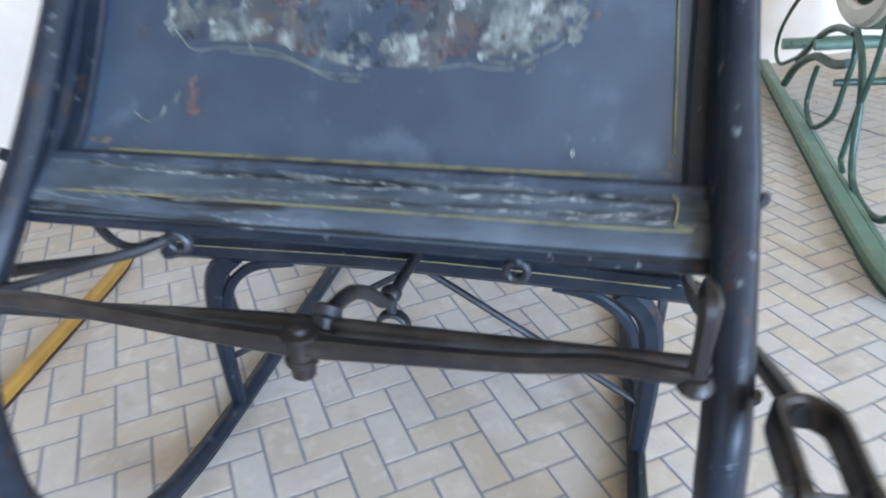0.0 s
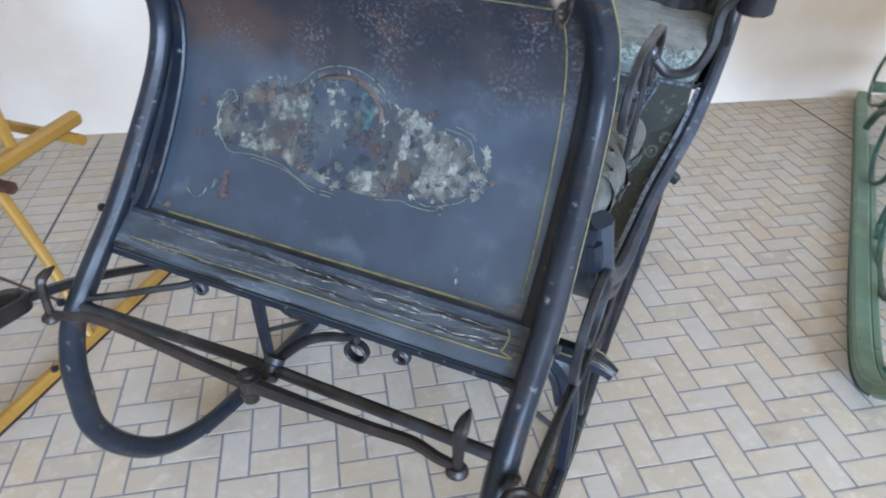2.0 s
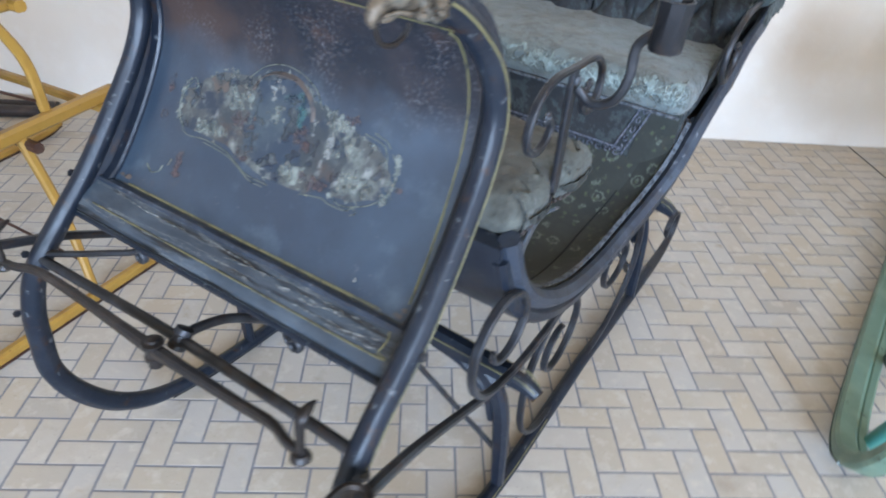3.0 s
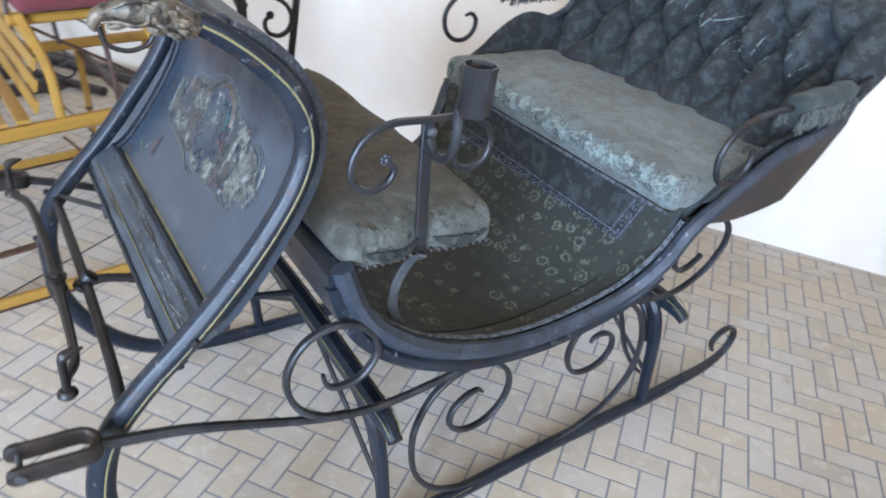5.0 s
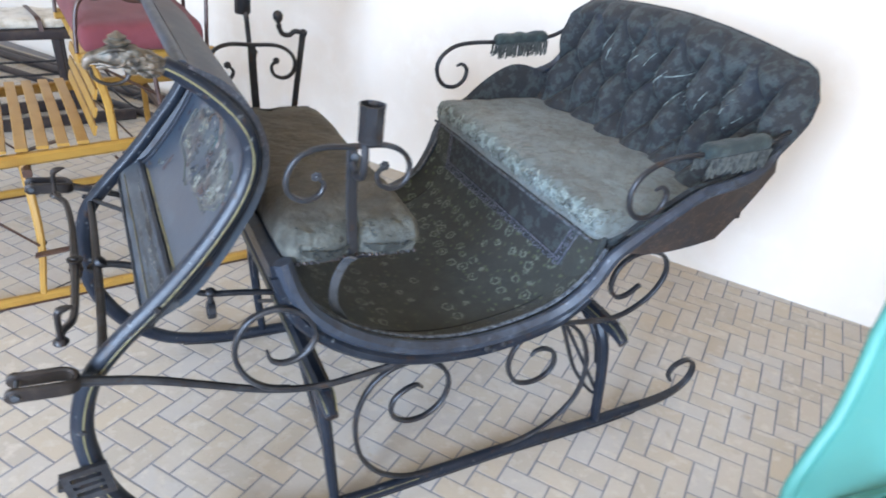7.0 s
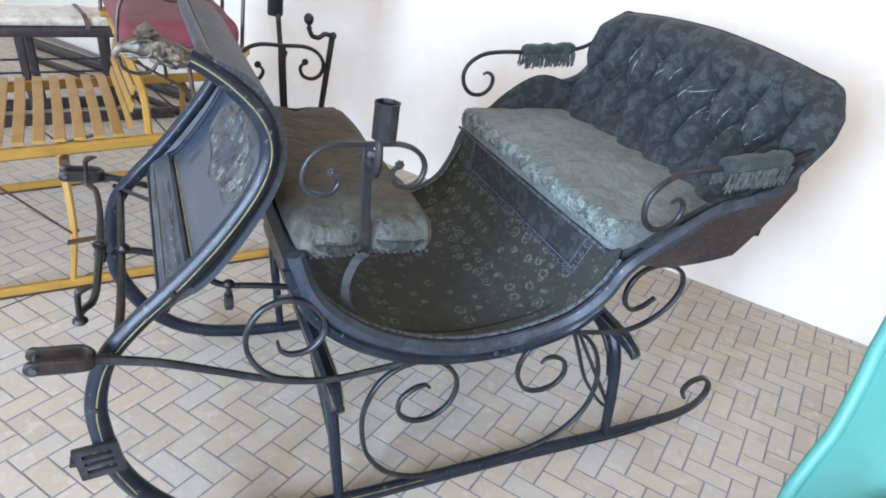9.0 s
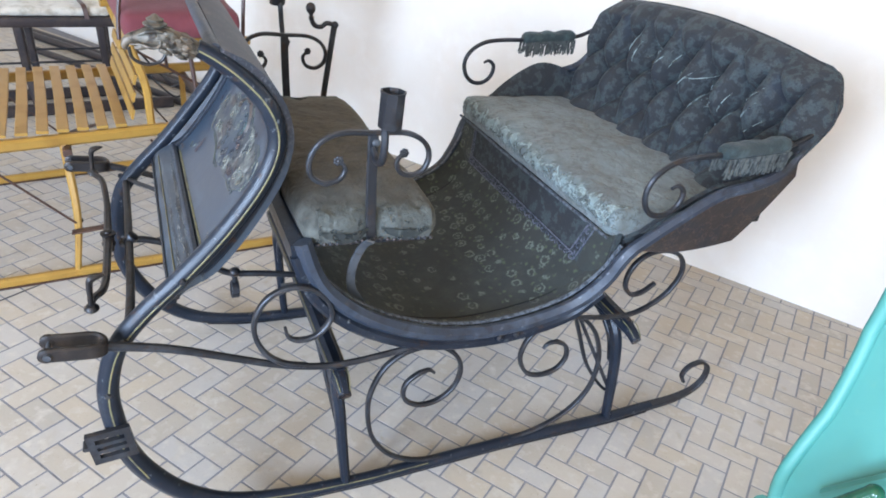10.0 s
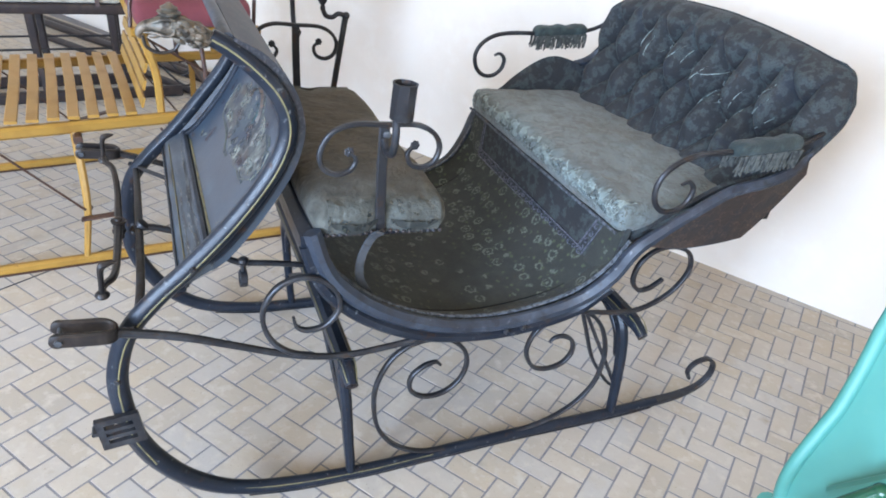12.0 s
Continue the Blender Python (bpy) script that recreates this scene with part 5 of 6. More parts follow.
def cushion_bend(cx, cy, top, crown, seed, lump, hx, hy):
    def bend(p):
        u, v = (p.x - cx) / hx, (p.y - cy) / hy
        k = max(0.0, (1 - abs(u) ** 4) * (1 - abs(v) ** 4))
        up = 1.0 if p.z > top - 0.03 else 0.25
        n = noise.noise((p.x * 7 + seed, p.y * 7, p.z * 5)) + 0.5 * noise.noise((p.x * 19, p.y * 19 + seed, p.z * 13))
        m = noise.noise((p.y * 16, p.z * 14, p.x * 12 + seed))
        return Vector((p.x + 0.5 * lump * m, p.y + 0.5 * lump * n, p.z + up * (crown * k + lump * n)))
    return bend


rear = part("rear_cushion", soft_box((-0.54, 1.488, 0.878), (0.54, 2.07, 0.972), 0.036, (44, 26, 5), cushion_bend(0, 1.78, 0.972, 0.012, 3, 0.007, 0.54, 0.29)), WORN, sleigh, "worn grey-green velvet rear seat cushion")
random.seed(11)
bm = bmesh.new()
cols = 150
rows = []
for t in np.linspace(0, 1, 12):
    rows.append([])
    for i in range(cols + 1):
        x = -0.515 + 1.03 * i / cols
        tri = abs((x / 0.085 + 0.35 * noise.noise((x * 6, 1.2, 0))) % 1.0 - 0.5) * 2
        a = -0.6 + t * (1.1 + 1.1 * tri ** 1.3 * (1 + 0.7 * x) + 0.5 * noise.noise((x * 55, 5.2, 0)))
        r = 0.0385 + 0.004 * noise.noise((x * 12, t * 3, 1.0))
        cz, cy = (0.935, 1.526)
        lumpy = 0.0045 * noise.noise((x * 7 + 3, 1.5 * 7, 0.95 * 5))
        over = max(0.0, a - 1.5)
        a = min(a, 1.5)
        rows[-1].append((x, cy - r * math.cos(a) - 0.003 + 0.075 * over, cz + r * math.sin(a) + lumpy + 0.004 * min(over, 1)))
part("frayed_edge", grid_sheet(rows, 0.002), FRAY, rear, "frayed pale front edge")


def on_roll(x, t):
    """A point of the cushion's rounded front edge, t metres up along its cover."""
    a = -0.6 + t / 0.041
    over, a = max(0.0, a - 1.5) * 0.041, min(a, 1.5)
    lumpy = 0.0045 * noise.noise((x * 7 + 3, 10.5, 4.75))
    return Vector((x, 1.5225 - 0.0425 * math.cos(a) + over, 0.935 + 0.0425 * math.sin(a) + lumpy + 0.1 * over))


bm = bmesh.new()
random.seed(14)
for k in range(13):
    x0 = -0.5 + 0.0795 * k
    tall = 0.07 + 0.022 * k / 12 + random.uniform(-0.008, 0.008)
    for legs in range(9):
        f = legs / 8
        foot = (x0 + 0.04 + (f - 0.5) * 0.05, 0.004)
        tip = (x0 + 0.04 + (f - 0.5) * 0.088 + random.uniform(-0.006, 0.006), tall * (1.0 - 1.2 * abs(f - 0.5)) * random.uniform(0.75, 1.05))
        left, right = [], []
        wide = random.uniform(0.002, 0.0042) if legs not in (2, 6) else 0.006
        for i in range(11):
            g = i / 10
            x = foot[0] + (tip[0] - foot[0]) * g + 0.004 * noise.noise((k * 3.1 + legs, g * 5, 2.0))
            t = foot[1] + (tip[1] - foot[1]) * g
            w = wide * (0.55 + 0.9 * abs(noise.noise((x * 90, g * 9, 7.0))) + 0.4 * math.sin(math.pi * g)) * (1 - 0.6 * g)
            left.append(bm.verts.new(on_roll(x - w, t)))
            right.append(bm.verts.new(on_roll(x + w, t)))
        for i in range(10):
            bm.faces.new((left[i], right[i], right[i + 1], left[i + 1]))
tagged(part("worn_pile", bm, FRAY, rear, "pale worn rays of the velvet pile"), kind="stuff")
part("edge_piping", sweep([(-0.53, 1.492, 0.884), (0, 1.488, 0.882), (0.53, 1.492, 0.884)], circle(0.005, 8), (0, 0, 1), 10), TRIMGREY, rear)

# tufted back
BACK_N, BACK_M = 160, 84


def back_place(u, w, puff=True):
    """A point of the tufted back: u from -1 to 1 across, w from 0 to 1 upwards."""
    c = abs(u) ** 3
    half = 0.525 + 0.088 * min(1, w / 0.85)
    top = 1.43 - 0.012 * max(0, -u) - 0.042 * abs(u) ** 2.2 - 0.075 * max(0, (abs(u) - 0.88) / 0.12) ** 2.2
    z = 0.95 + (top - 0.95) * w
    x = half * u * (1.0 if u > 0 else 0.978) * (1 - 0.03 * max(0, w - 0.85) / 0.15)
    y = 2.035 + 0.125 * w + 0.02 * u * u - 0.07 * c * (1 - w)
    if puff:
        a, b = x / 0.155, (z - 0.95) / 0.148
        p, q = a + b * 0.5, a - b * 0.5
        d = (abs(math.sin(math.pi * p)) * abs(math.sin(math.pi * q))) ** 0.42
        rim = min(1, (1 - abs(u)) / 0.1) * min(1, (1 - w) / 0.12)
        flat = 1 - 0.75 * max(0, min(1, (w - 0.66) / 0.2))
        low = max(0, 1 - w / 0.32)
        pleat = 0.62 + 0.38 * abs(math.sin(math.pi * a)) ** 0.28
        d = d * (1 - low) + pleat * low
        y -= 0.02 + 0.075 * rim ** 0.5 - 0.145 * (1 - d) * flat * rim ** 0.5 + 0.006 * noise.noise((x * 11, z * 11, 0))
    return (x, y, z)


rows = [[back_place(-1 + 2 * j / BACK_N, i / BACK_M) for j in range(BACK_N + 1)] for i in range(BACK_M + 1)]
bm = bmesh.new()
front = [[bm.verts.new(p) for p in r] for r in rows]
behind = [[bm.verts.new((p[0], float(np.interp(p[2], (0.95, 1.06, 1.2, 1.37, 1.46), (2.0, 2.085, 2.13, 2.165, 2.19))) - (0.0 if 0 < j < BACK_N else 0.015), p[2])) for j, p in enumerate(r)] for i, r in enumerate(rows)]
for i in range(BACK_M):
    for j in range(BACK_N):
        bm.faces.new((front[i][j], front[i][j + 1], front[i + 1][j + 1], front[i + 1][j]))
        bm.faces.new((behind[i][j], behind[i + 1][j], behind[i + 1][j + 1], behind[i][j + 1]))
for j in range(BACK_N):
    bm.faces.new((front[-1][j], front[-1][j + 1], behind[-1][j + 1], behind[-1][j]))
    bm.faces.new((front[0][j + 1], front[0][j], behind[0][j], behind[0][j + 1]))
for i in range(BACK_M):
    bm.faces.new((front[i][0], front[i + 1][0], behind[i + 1][0], behind[i][0]))
    bm.faces.new((front[i + 1][-1], front[i][-1], behind[i][-1], behind[i + 1][-1]))
back = part("backrest", bm, DAMASK, sleigh, "deep-buttoned dark damask backrest", smooth=75)
part("piping", sweep([(p[0], float(np.interp(p[2], (0.95, 1.06, 1.2, 1.37, 1.46), (1.985, 2.07, 2.115, 2.15, 2.175))), p[2]) for p, w in [(back_place(-1, w, False), w) for w in np.linspace(0.1, 1, 8)] + [(back_place(u, 1, False), 1) for u in np.linspace(-0.9, 0.9, 15)] + [(back_place(1, w, False), w) for w in np.linspace(1, 0.1, 8)]], circle(0.0045, 8), (0, 1, 0), 3), DAMASK, back)
for i in range(-7, 8):
    for j in range(0, 6):
        x, z = 0.155 * i / 2, 0.95 + 0.148 * j
        if (i + j) % 2 or not 1.06 < z < 1.27 or abs(x) > 0.46:
            continue
        w = (z - 0.95) / 0.44
        part("button", ball(Vector(back_place(x / (0.525 + 0.088 * min(1, w / 0.85)), w)) + Vector((0, -0.003, 0)), 0.009, (1, 0.6, 1)), DAMASK, back)

random.seed(8)
for u, w, turn in ((-0.12, 0.66, 0.9), (0.0, 0.62, 0.7), (0.02, 0.7, 0.5), (0.14, 0.6, 0.9), (0.2, 0.64, 0.4), (0.3, 0.55, 1.0), (0.36, 0.5, 0.5), (0.42, 0.38, -0.2), (0.5, 0.36, 0.2), (-0.3, 0.68, 1.1), (0.62, 0.7, 0.9), (0.55, 0.62, 0.6),
                   (-0.42, 0.7, 1.2), (-0.37, 0.64, 1.4), (-0.24, 0.6, 1.3), (-0.18, 0.7, 0.6), (-0.06, 0.68, 1.4), (0.07, 0.58, 1.4), (0.25, 0.5, 1.4), (0.33, 0.62, 0.7), (0.45, 0.55, 1.3), (0.48, 0.45, 0.8), (0.66, 0.6, 1.2), (0.7, 0.5, 0.9)):
    pts = []
    for k in range(6):
        a = (k - 2.5) / 2.5
        du, dw = 0.055 * a * math.cos(turn), 0.085 * a * math.sin(turn) - 0.02 * (1 - a * a)
        q = back_place(u + du, w + dw)
        pts.append((q[0], q[1] - 0.003 - 0.004 * (1 - a * a), q[2]))
    part("torn_thread", sweep(pts, circle(0.0017, 6), (0, 1, 0), 3, [0.2, 0.7, 1, 1, 0.7, 0.2]), FRAY, back, "pale split thread of the cover")

# iron arm rests with fringed pads
ARM = [(1.612, 1.068), (1.635, 1.076), (1.66, 1.055), (1.655, 1.015), (1.622, 0.986), (1.575, 0.986), (1.538, 1.015), (1.524, 1.065), (1.545, 1.112), (1.6, 1.148), (1.68, 1.162), (1.8, 1.168), (1.95, 1.178), (2.05, 1.2), (2.115, 1.232)]
for side in (1, -1):
    up = 0.0 if side > 0 else 0.02
    arm = part("arm_rest", sweep([(side * (0.592 - 0.05 * max(0, y - 1.95)), y - (0 if side > 0 else 0.022), z + up) for y, z in ARM], circle(0.0085, 9), (1, 0, 0), 6, [0.6, 0.8] + [1] * 13), IRON, sleigh, "curled iron arm rest")
    pad = part("arm_pad", soft_box((side * 0.592 - 0.028, 1.75, 1.152), (side * 0.592 + 0.028, 2.0, 1.198), 0.021, (5, 12, 4), lambda p: Vector((p.x + 0.003 * noise.noise((p.y * 30, p.z * 20, 1)), p.y, p.z + up + 0.09 * (p.y - 1.77) + 0.006 * noise.noise((p.x * 25, p.y * 25, 3)) + 0.0015 * math.sin((p.y - 1.76) * 70)))), PAD, arm, "dark green velvet arm pad")
    bm = bmesh.new()
    random.seed(21 + side)
    for s2 in (1, -1):
        for i in range(56):
            y = 1.76 + 0.235 * i / 55 + random.uniform(-0.003, 0.003)
            x = side * 0.592 + s2 * 0.027
            z = 1.163 + up + 0.09 * (y - 1.77)
            ln = random.uniform(0.048, 0.06)
            sweep([(x, y, z), (x + random.uniform(-0.003, 0.003), y + random.uniform(-0.004, 0.004), z - ln * 0.5), (x + random.uniform(-0.005, 0.005), y + random.uniform(-0.006, 0.006), z - ln)], circle(0.0026, 5), (1, 0, 0), 2, None, bm)
    tagged(part("fringe", bm, FRINGE, pad, "grey hanging fringe"), kind="stuff")

# front seat
def front_bend(p):
    q = cushion_bend(0, 0.8, 0.975, 0.014, 9, 0.006, 0.47, 0.2)(p)
    dip = math.exp(-(((p.y - 0.79) / 0.035) ** 2)) * max(0, (abs(p.x) - 0.38) / 0.09)
    return q + Vector((-0.022 * dip * (1 if p.x > 0 else -1), 0.03 * max(0, abs(p.x) - 0.3) * (1 if p.y > 0.8 else -1) * -1, -0.012 * dip))


seat = part("front_cushion", soft_box((-0.476, 0.602, 0.884), (0.476, 0.974, 0.978), 0.042, (40, 22, 6), front_bend), OLIVE, sleigh, "olive-brown velvet driver's seat cushion")
for side in (1, -1):
    rows = []
    for t in np.linspace(0, 1, 10):
        rows.append([])
        for i in range(31):
            y = 0.64 + 0.3 * i / 30
            dip = math.exp(-(((y - 0.79) / 0.035) ** 2))
            ang = -1.2 + 2.75 * t * (0.93 + 0.3 * noise.noise((y * 26, side * 4.0, 0)))
            r = 0.043
            zc = 0.926 + (0.0 if ang < 0 else 0.012)
            xx = 0.441 + r * math.cos(ang) + (0.0 if ang < 1.2 else -0.05 * (ang - 1.2)) - 0.022 * dip + 0.003 * noise.noise((y * 30, t * 6, 1))
            rows[-1].append((side * xx, y, zc + r * math.sin(ang) + 0.001))
    part("worn_side", grid_sheet(rows, 0.0025 * side), SCALLOP, seat, "worn pale grey velvet side")
    for y0, y1 in ((0.645, 0.775), (0.805, 0.93)):
        rows = []
        for t in np.linspace(0, 1, 5):
            rows.append([])
            for i in range(19):
                f = i / 18
                y = y0 + (y1 - y0) * f
                mid = 0.936 - 0.018 * math.sin(math.pi * f) + 0.006 * noise.noise((y * 40, side * 2.0, 0))
                z = mid + (t - 0.5) * (0.006 + 0.026 * math.sin(math.pi * f) * (1 + 0.5 * noise.noise((y * 60, 5.0, 0))))
                dip = math.exp(-(((y - 0.79) / 0.035) ** 2))
                rows[-1].append((side * (0.4485 + 0.043 * math.cos(math.asin(max(-1, min(1, (z - 0.93) / 0.052)))) - 0.022 * dip), y, z))
        part("dark_wear", grid_sheet(rows, 0.001 * side), DARKWEAR, seat, "dark worn-through crescent")
    bm = bmesh.new()
    for i in range(20):
        y = 0.625 + 0.322 * i / 19
        ball((side * (0.474 - 0.012 * math.exp(-(((y - 0.79) / 0.04) ** 2))), y, 0.897), 0.0058, ONE, bm, 7)
    part("nail_trim", bm, SIDEBROWN, seat, "row of nails and braid")
part("seat_board", soft_box((-0.44, 0.62, 0.87), (0.44, 0.955, 0.89), 0.006, (4, 4, 2)), LACQUER, sleigh, "dark board under the driver's seat")

# scrolled side irons of the driver's seat with holders
FWD = [(0.745, 1.2), (0.67, 1.2), (0.62, 1.178), (0.596, 1.135), (0.602, 1.095), (0.635, 1.075), (0.67, 1.085), (0.683, 1.112), (0.665, 1.132)]
AFT = [(0.745, 1.2), (0.825, 1.2), (0.872, 1.18), (0.893, 1.145), (0.885, 1.108), (0.855, 1.09), (0.822, 1.1), (0.812, 1.128), (0.828, 1.148)]
for side in (1, -1):
    x, dy, dz = (0.471, 0.016, -0.012) if side > 0 else (-0.49, 0.0, -0.02)
    post = part("seat_iron", sweep([(x - side * 0.01, 0.768 + dy, 0.905), (x, 0.76 + dy, 0.95), (x, 0.75 + dy, 1.08), (x, 0.745 + dy, 1.205 + dz)], bar(0.011, 0.026), (1, 0, 0), 4), IRON, sleigh, "scrolled iron side rail of the driver's seat")
    for pts in (FWD, AFT):
        part("scroll_arm", sweep(plane_path(x, [(y + dy, z + dz) for y, z in pts]), bar(0.015, 0.012), (1, 0, 0), 6, [1] * 7 + [0.9, 0.6]), IRON, post)
        part("iron_flower", rosette((x, pts[-1][0] + dy, pts[-1][1] + dz), 0.0125), IRON, post, "small iron flower")
    part("rivet", turned([(0.01, 0), (0.009, 0.004), (0.004, 0.006)], (x + side * 0.0055, 0.752 + dy, 1.165), (side, 0, 0), 12), STEEL, post, "pale flat rivet head")
    part("seat_strap", sweep(mirrored([(0.488, 0.775, 0.905), (0.46, 0.765, 0.875), (0.445, 0.748, 0.81), (0.44, 0.75, 0.74), (0.438, 0.785, 0.672)], side), bar(0.006, 0.024), (1, 0, 0), 6), STEEL, post, "bright worn iron strap")
    part("holder_hook", sweep([(x + side * 0.012, 0.76, 1.155), (x + side * 0.04, 0.76, 1.135), (x + side * 0.08, 0.758, 1.15), (x + side * 0.098, 0.755, 1.195), (x + side * 0.1, 0.75, 1.25), (x + side * 0.125, 0.745, 1.28)], circle(0.009, 9), (0, 1, 0), 6), IRON, post)
    cup = part("whip_holder", turned([(0.024, 0), (0.0275, 0.004), (0.0275, 0.074), (0.029, 0.078), (0.0255, 0.079), (0.023, 0.07), (0.022, 0.02)], (0.616 if side > 0 else -0.615, 0.744, 1.254), (0, 0, 1), 8), IRON, post, "eight-sided iron holder socket")
# brake lever on the far side
lever = part("brake_lever", sweep([(-0.53, 0.9, 0.86), (-0.532, 0.905, 0.95), (-0.535, 0.93, 1.19), (-0.535, 0.933, 1.215)], bar(0.018, 0.02), (1, 0, 0), 4), IRON, sleigh, "iron brake lever with crank handle")
part("crank_arm", sweep([(-0.535, 0.935, 1.212), (-0.535, 0.905, 1.218), (-0.535, 0.885, 1.205), (-0.535, 0.862, 1.208), (-0.535, 0.85, 1.225)], circle(0.0085, 8), (1, 0, 0), 5), IRON, lever)
part("crank_joint", ball((-0.535, 0.934, 1.213), 0.014), IRON, lever)
part("crank_knob", turned([(0.008, 0), (0.01, 0.012), (0.006, 0.018), (0.016, 0.032), (0.018, 0.045), (0.012, 0.056), (0.003, 0.06)], (-0.535, 0.849, 1.225), (0, -0.1, 1), 12), IRON, lever)


# ---- the ochre sled beside it ----
def ysl(x, y, z):
    """A point of the sled, which stands askew to the sleigh beside it."""
    return (x - 0.03 - 0.26 * y, y + 0.105 * (x + 1.1), z * (1.0 + 0.085 * min(1.0, z / 0.5)))


def ysl_run(x, y, z):
    return (x - 0.035 - 0.155 * y, y - 0.02, z) if x > -1.5 else ysl(x, y, z)


yellow = thing("passenger_sled", (-1.7, 0.1, 0), "ochre-painted wooden sled with slatted platform and wine-red seat", "sled")
for x0, s in ((-0.985, 1), (-2.16, -1)):
    run = [ysl_run(x0, y, z) for y, z in ((1.42, 0.055), (1.3, 0.032), (0.9, 0.028), (0.3, 0.028), (-0.3, 0.028), (-0.7, 0.035), (-0.95, 0.08), (-1.1, 0.2), (-1.13, 0.34))]
    yr = part("runner", sweep(run, bar(0.036, 0.04), (1, 0, 0), 5), YELLOW, yellow, "ochre wooden runner")
    part("runner_shoe", sweep([(p[0], p[1], p[2] - 0.024) for p in run[:7]], bar(0.03, 0.008), (1, 0, 0), 5), BROWNIRON, yr)
    rail_x = -1.13 if s > 0 else -2.13
    part("side_rail", sweep([ysl(rail_x, y, z) for y, z in ((1.02, 0.56), (0.5, 0.56), (0, 0.555), (-0.5, 0.55), (-0.8, 0.54))], bar(0.045, 0.05), (1, 0, 0), 4), YELLOW, yellow)
    for y in (-0.03, 0.62, -0.62):
        leg = part("leg", sweep([ysl_run(x0, y, 0.04), ysl((x0 + rail_x) / 2 + 0.02 * s, y, 0.28), ysl(rail_x, y - 0.01, 0.54)], bar(0.034, 0.03), (1, 0, 0), 5, [0.85, 1, 1.1]), YELLOW, yellow)
        part("leg_collar", ball(ysl((x0 + rail_x) / 2 + 0.02 * s, y, 0.25), 0.02, (1, 1, 0.8)), BROWNIRON, leg)
    part("brace_rod", sweep([ysl(rail_x + 0.04 * s, 0.3, 0.53), ysl(x0 - 0.05 * s, 0.62, 0.12)], circle(0.0052, 7), (1, 0, 0), 2), BROWNIRON, yellow)
    part("brace_rod", sweep([ysl(rail_x + 0.04 * s, -0.35, 0.53), ysl(x0 - 0.03 * s, -0.04, 0.25)], circle(0.0052, 7), (1, 0, 0), 2), BROWNIRON, yellow)
    part("tread_iron", sweep([ysl(x0 + 0.02 * s, -0.06, 0.235), ysl(x0 + 0.05 * s, 0.06, 0.25), ysl(x0 + 0.07 * s, 0.16, 0.262)], bar(0.04, 0.008), (1, 0, 0), 3), BROWNIRON, yellow, "flat brown iron tread")
    # posts and rails of the rear seat
    for a, b, c in (((0.315, 0.58), (0.305, 0.75), (0.25, 0.93)), ((0.74, 0.58), (0.72, 0.75), (0.64, 0.9))):
        part("seat_post", sweep([ysl(rail_x - 0.02 * s, *p) for p in (a, b, c)], bar(0.03, 0.034), (1, 0, 0), 5), YELLOW, yellow)
    part("seat_rail", sweep([ysl(rail_x - 0.05 * s, y, 0.905) for y in (0.22, 0.5, 0.78)], bar(0.045, 0.035), (1, 0, 0), 3), YELLOW, yellow)
    part("arm_iron", sweep([ysl(rail_x - 0.06 * s, y, z) for y, z in ((0.224, 0.92), (0.232, 1.019), (0.249, 1.093), (0.282, 1.127), (0.325, 1.138), (0.385, 1.131), (0.454, 1.107), (0.568, 1.109), (0.658, 1.135), (0.74, 1.16))], circle(0.009, 8), (1, 0, 0), 6), BROWNIRON, yellow, "bent brown iron arm rail")
    part("seat_stay", sweep([ysl(rail_x - 0.02 * s, 0.5, 0.89), ysl(rail_x - 0.01 * s, 0.52, 0.7), ysl(rail_x - 0.02 * s, 0.53, 0.57)], circle(0.01, 8), (1, 0, 0), 3), BROWNIRON, yellow)
    part("brace_rod", sweep([ysl(rail_x - 0.04 * s, 0.28, 0.88), ysl(rail_x - 0.03 * s, 0.75, 0.6)], circle(0.006, 7), (1, 0, 0), 2), BROWNIRON, yellow)
for y in (-0.62, -0.03, 0.62, 0.95):
    part("cross_bearer", sweep([ysl(-1.06, y, 0.52), ysl(-1.6, y, 0.525), ysl(-2.14, y, 0.52)], bar(0.036, 0.036), (0, 1, 0), 4), YELLOW if y > 0.7 else BROWNIRON, yellow)
for i in range(12):
    y = 0.19 - 0.0745 * i
    bm = sweep([ysl(-1.125, y, 0.592), ysl(-1.6, y + 0.004, 0.593), ysl(-2.13, y, 0.592)], bar(0.046, 0.014, 0.2), (0, 1, 0), 4)
    part("slat", bm, YELLOW, yellow, "ochre wooden slat")
for i in range(4):
    y, z = 0.243 + 0.012 * i, 0.628 + 0.068 * i
    bm = sweep([ysl(-1.137 - 0.012 * i, y, z), ysl(-1.57, y, z + 0.004), ysl(-2.08, y, z)], bar(0.046, 0.011, 0.2), (0, 0.25, 0.95), 5)
    part("back_slat", bm, YELLOW, yellow, "ochre wooden slat of the sloping foot board")
part("seat_cushion", soft_box((-2.12, 0.235, 0.93), (-1.1, 0.73, 1.035), 0.04, (16, 10, 4), lambda p: Vector(ysl(p.x, p.y, p.z + (0.02 * math.cos((p.x + 1.63) * 3) if p.z > 1 else 0) + 0.006 * noise.noise((p.x * 8, p.y * 8, p.z))))), REDCLOTH, yellow, "wine-red cloth seat cushion")
part("seat_back", soft_box((-2.08, 0.73, 1.13), (-1.13, 0.79, 1.5), 0.028, (16, 3, 10), lambda p: Vector(ysl(p.x, p.y + 0.25 * (p.z - 1.13), p.z))), REDCLOTH, yellow, "wine-red cloth seat back")
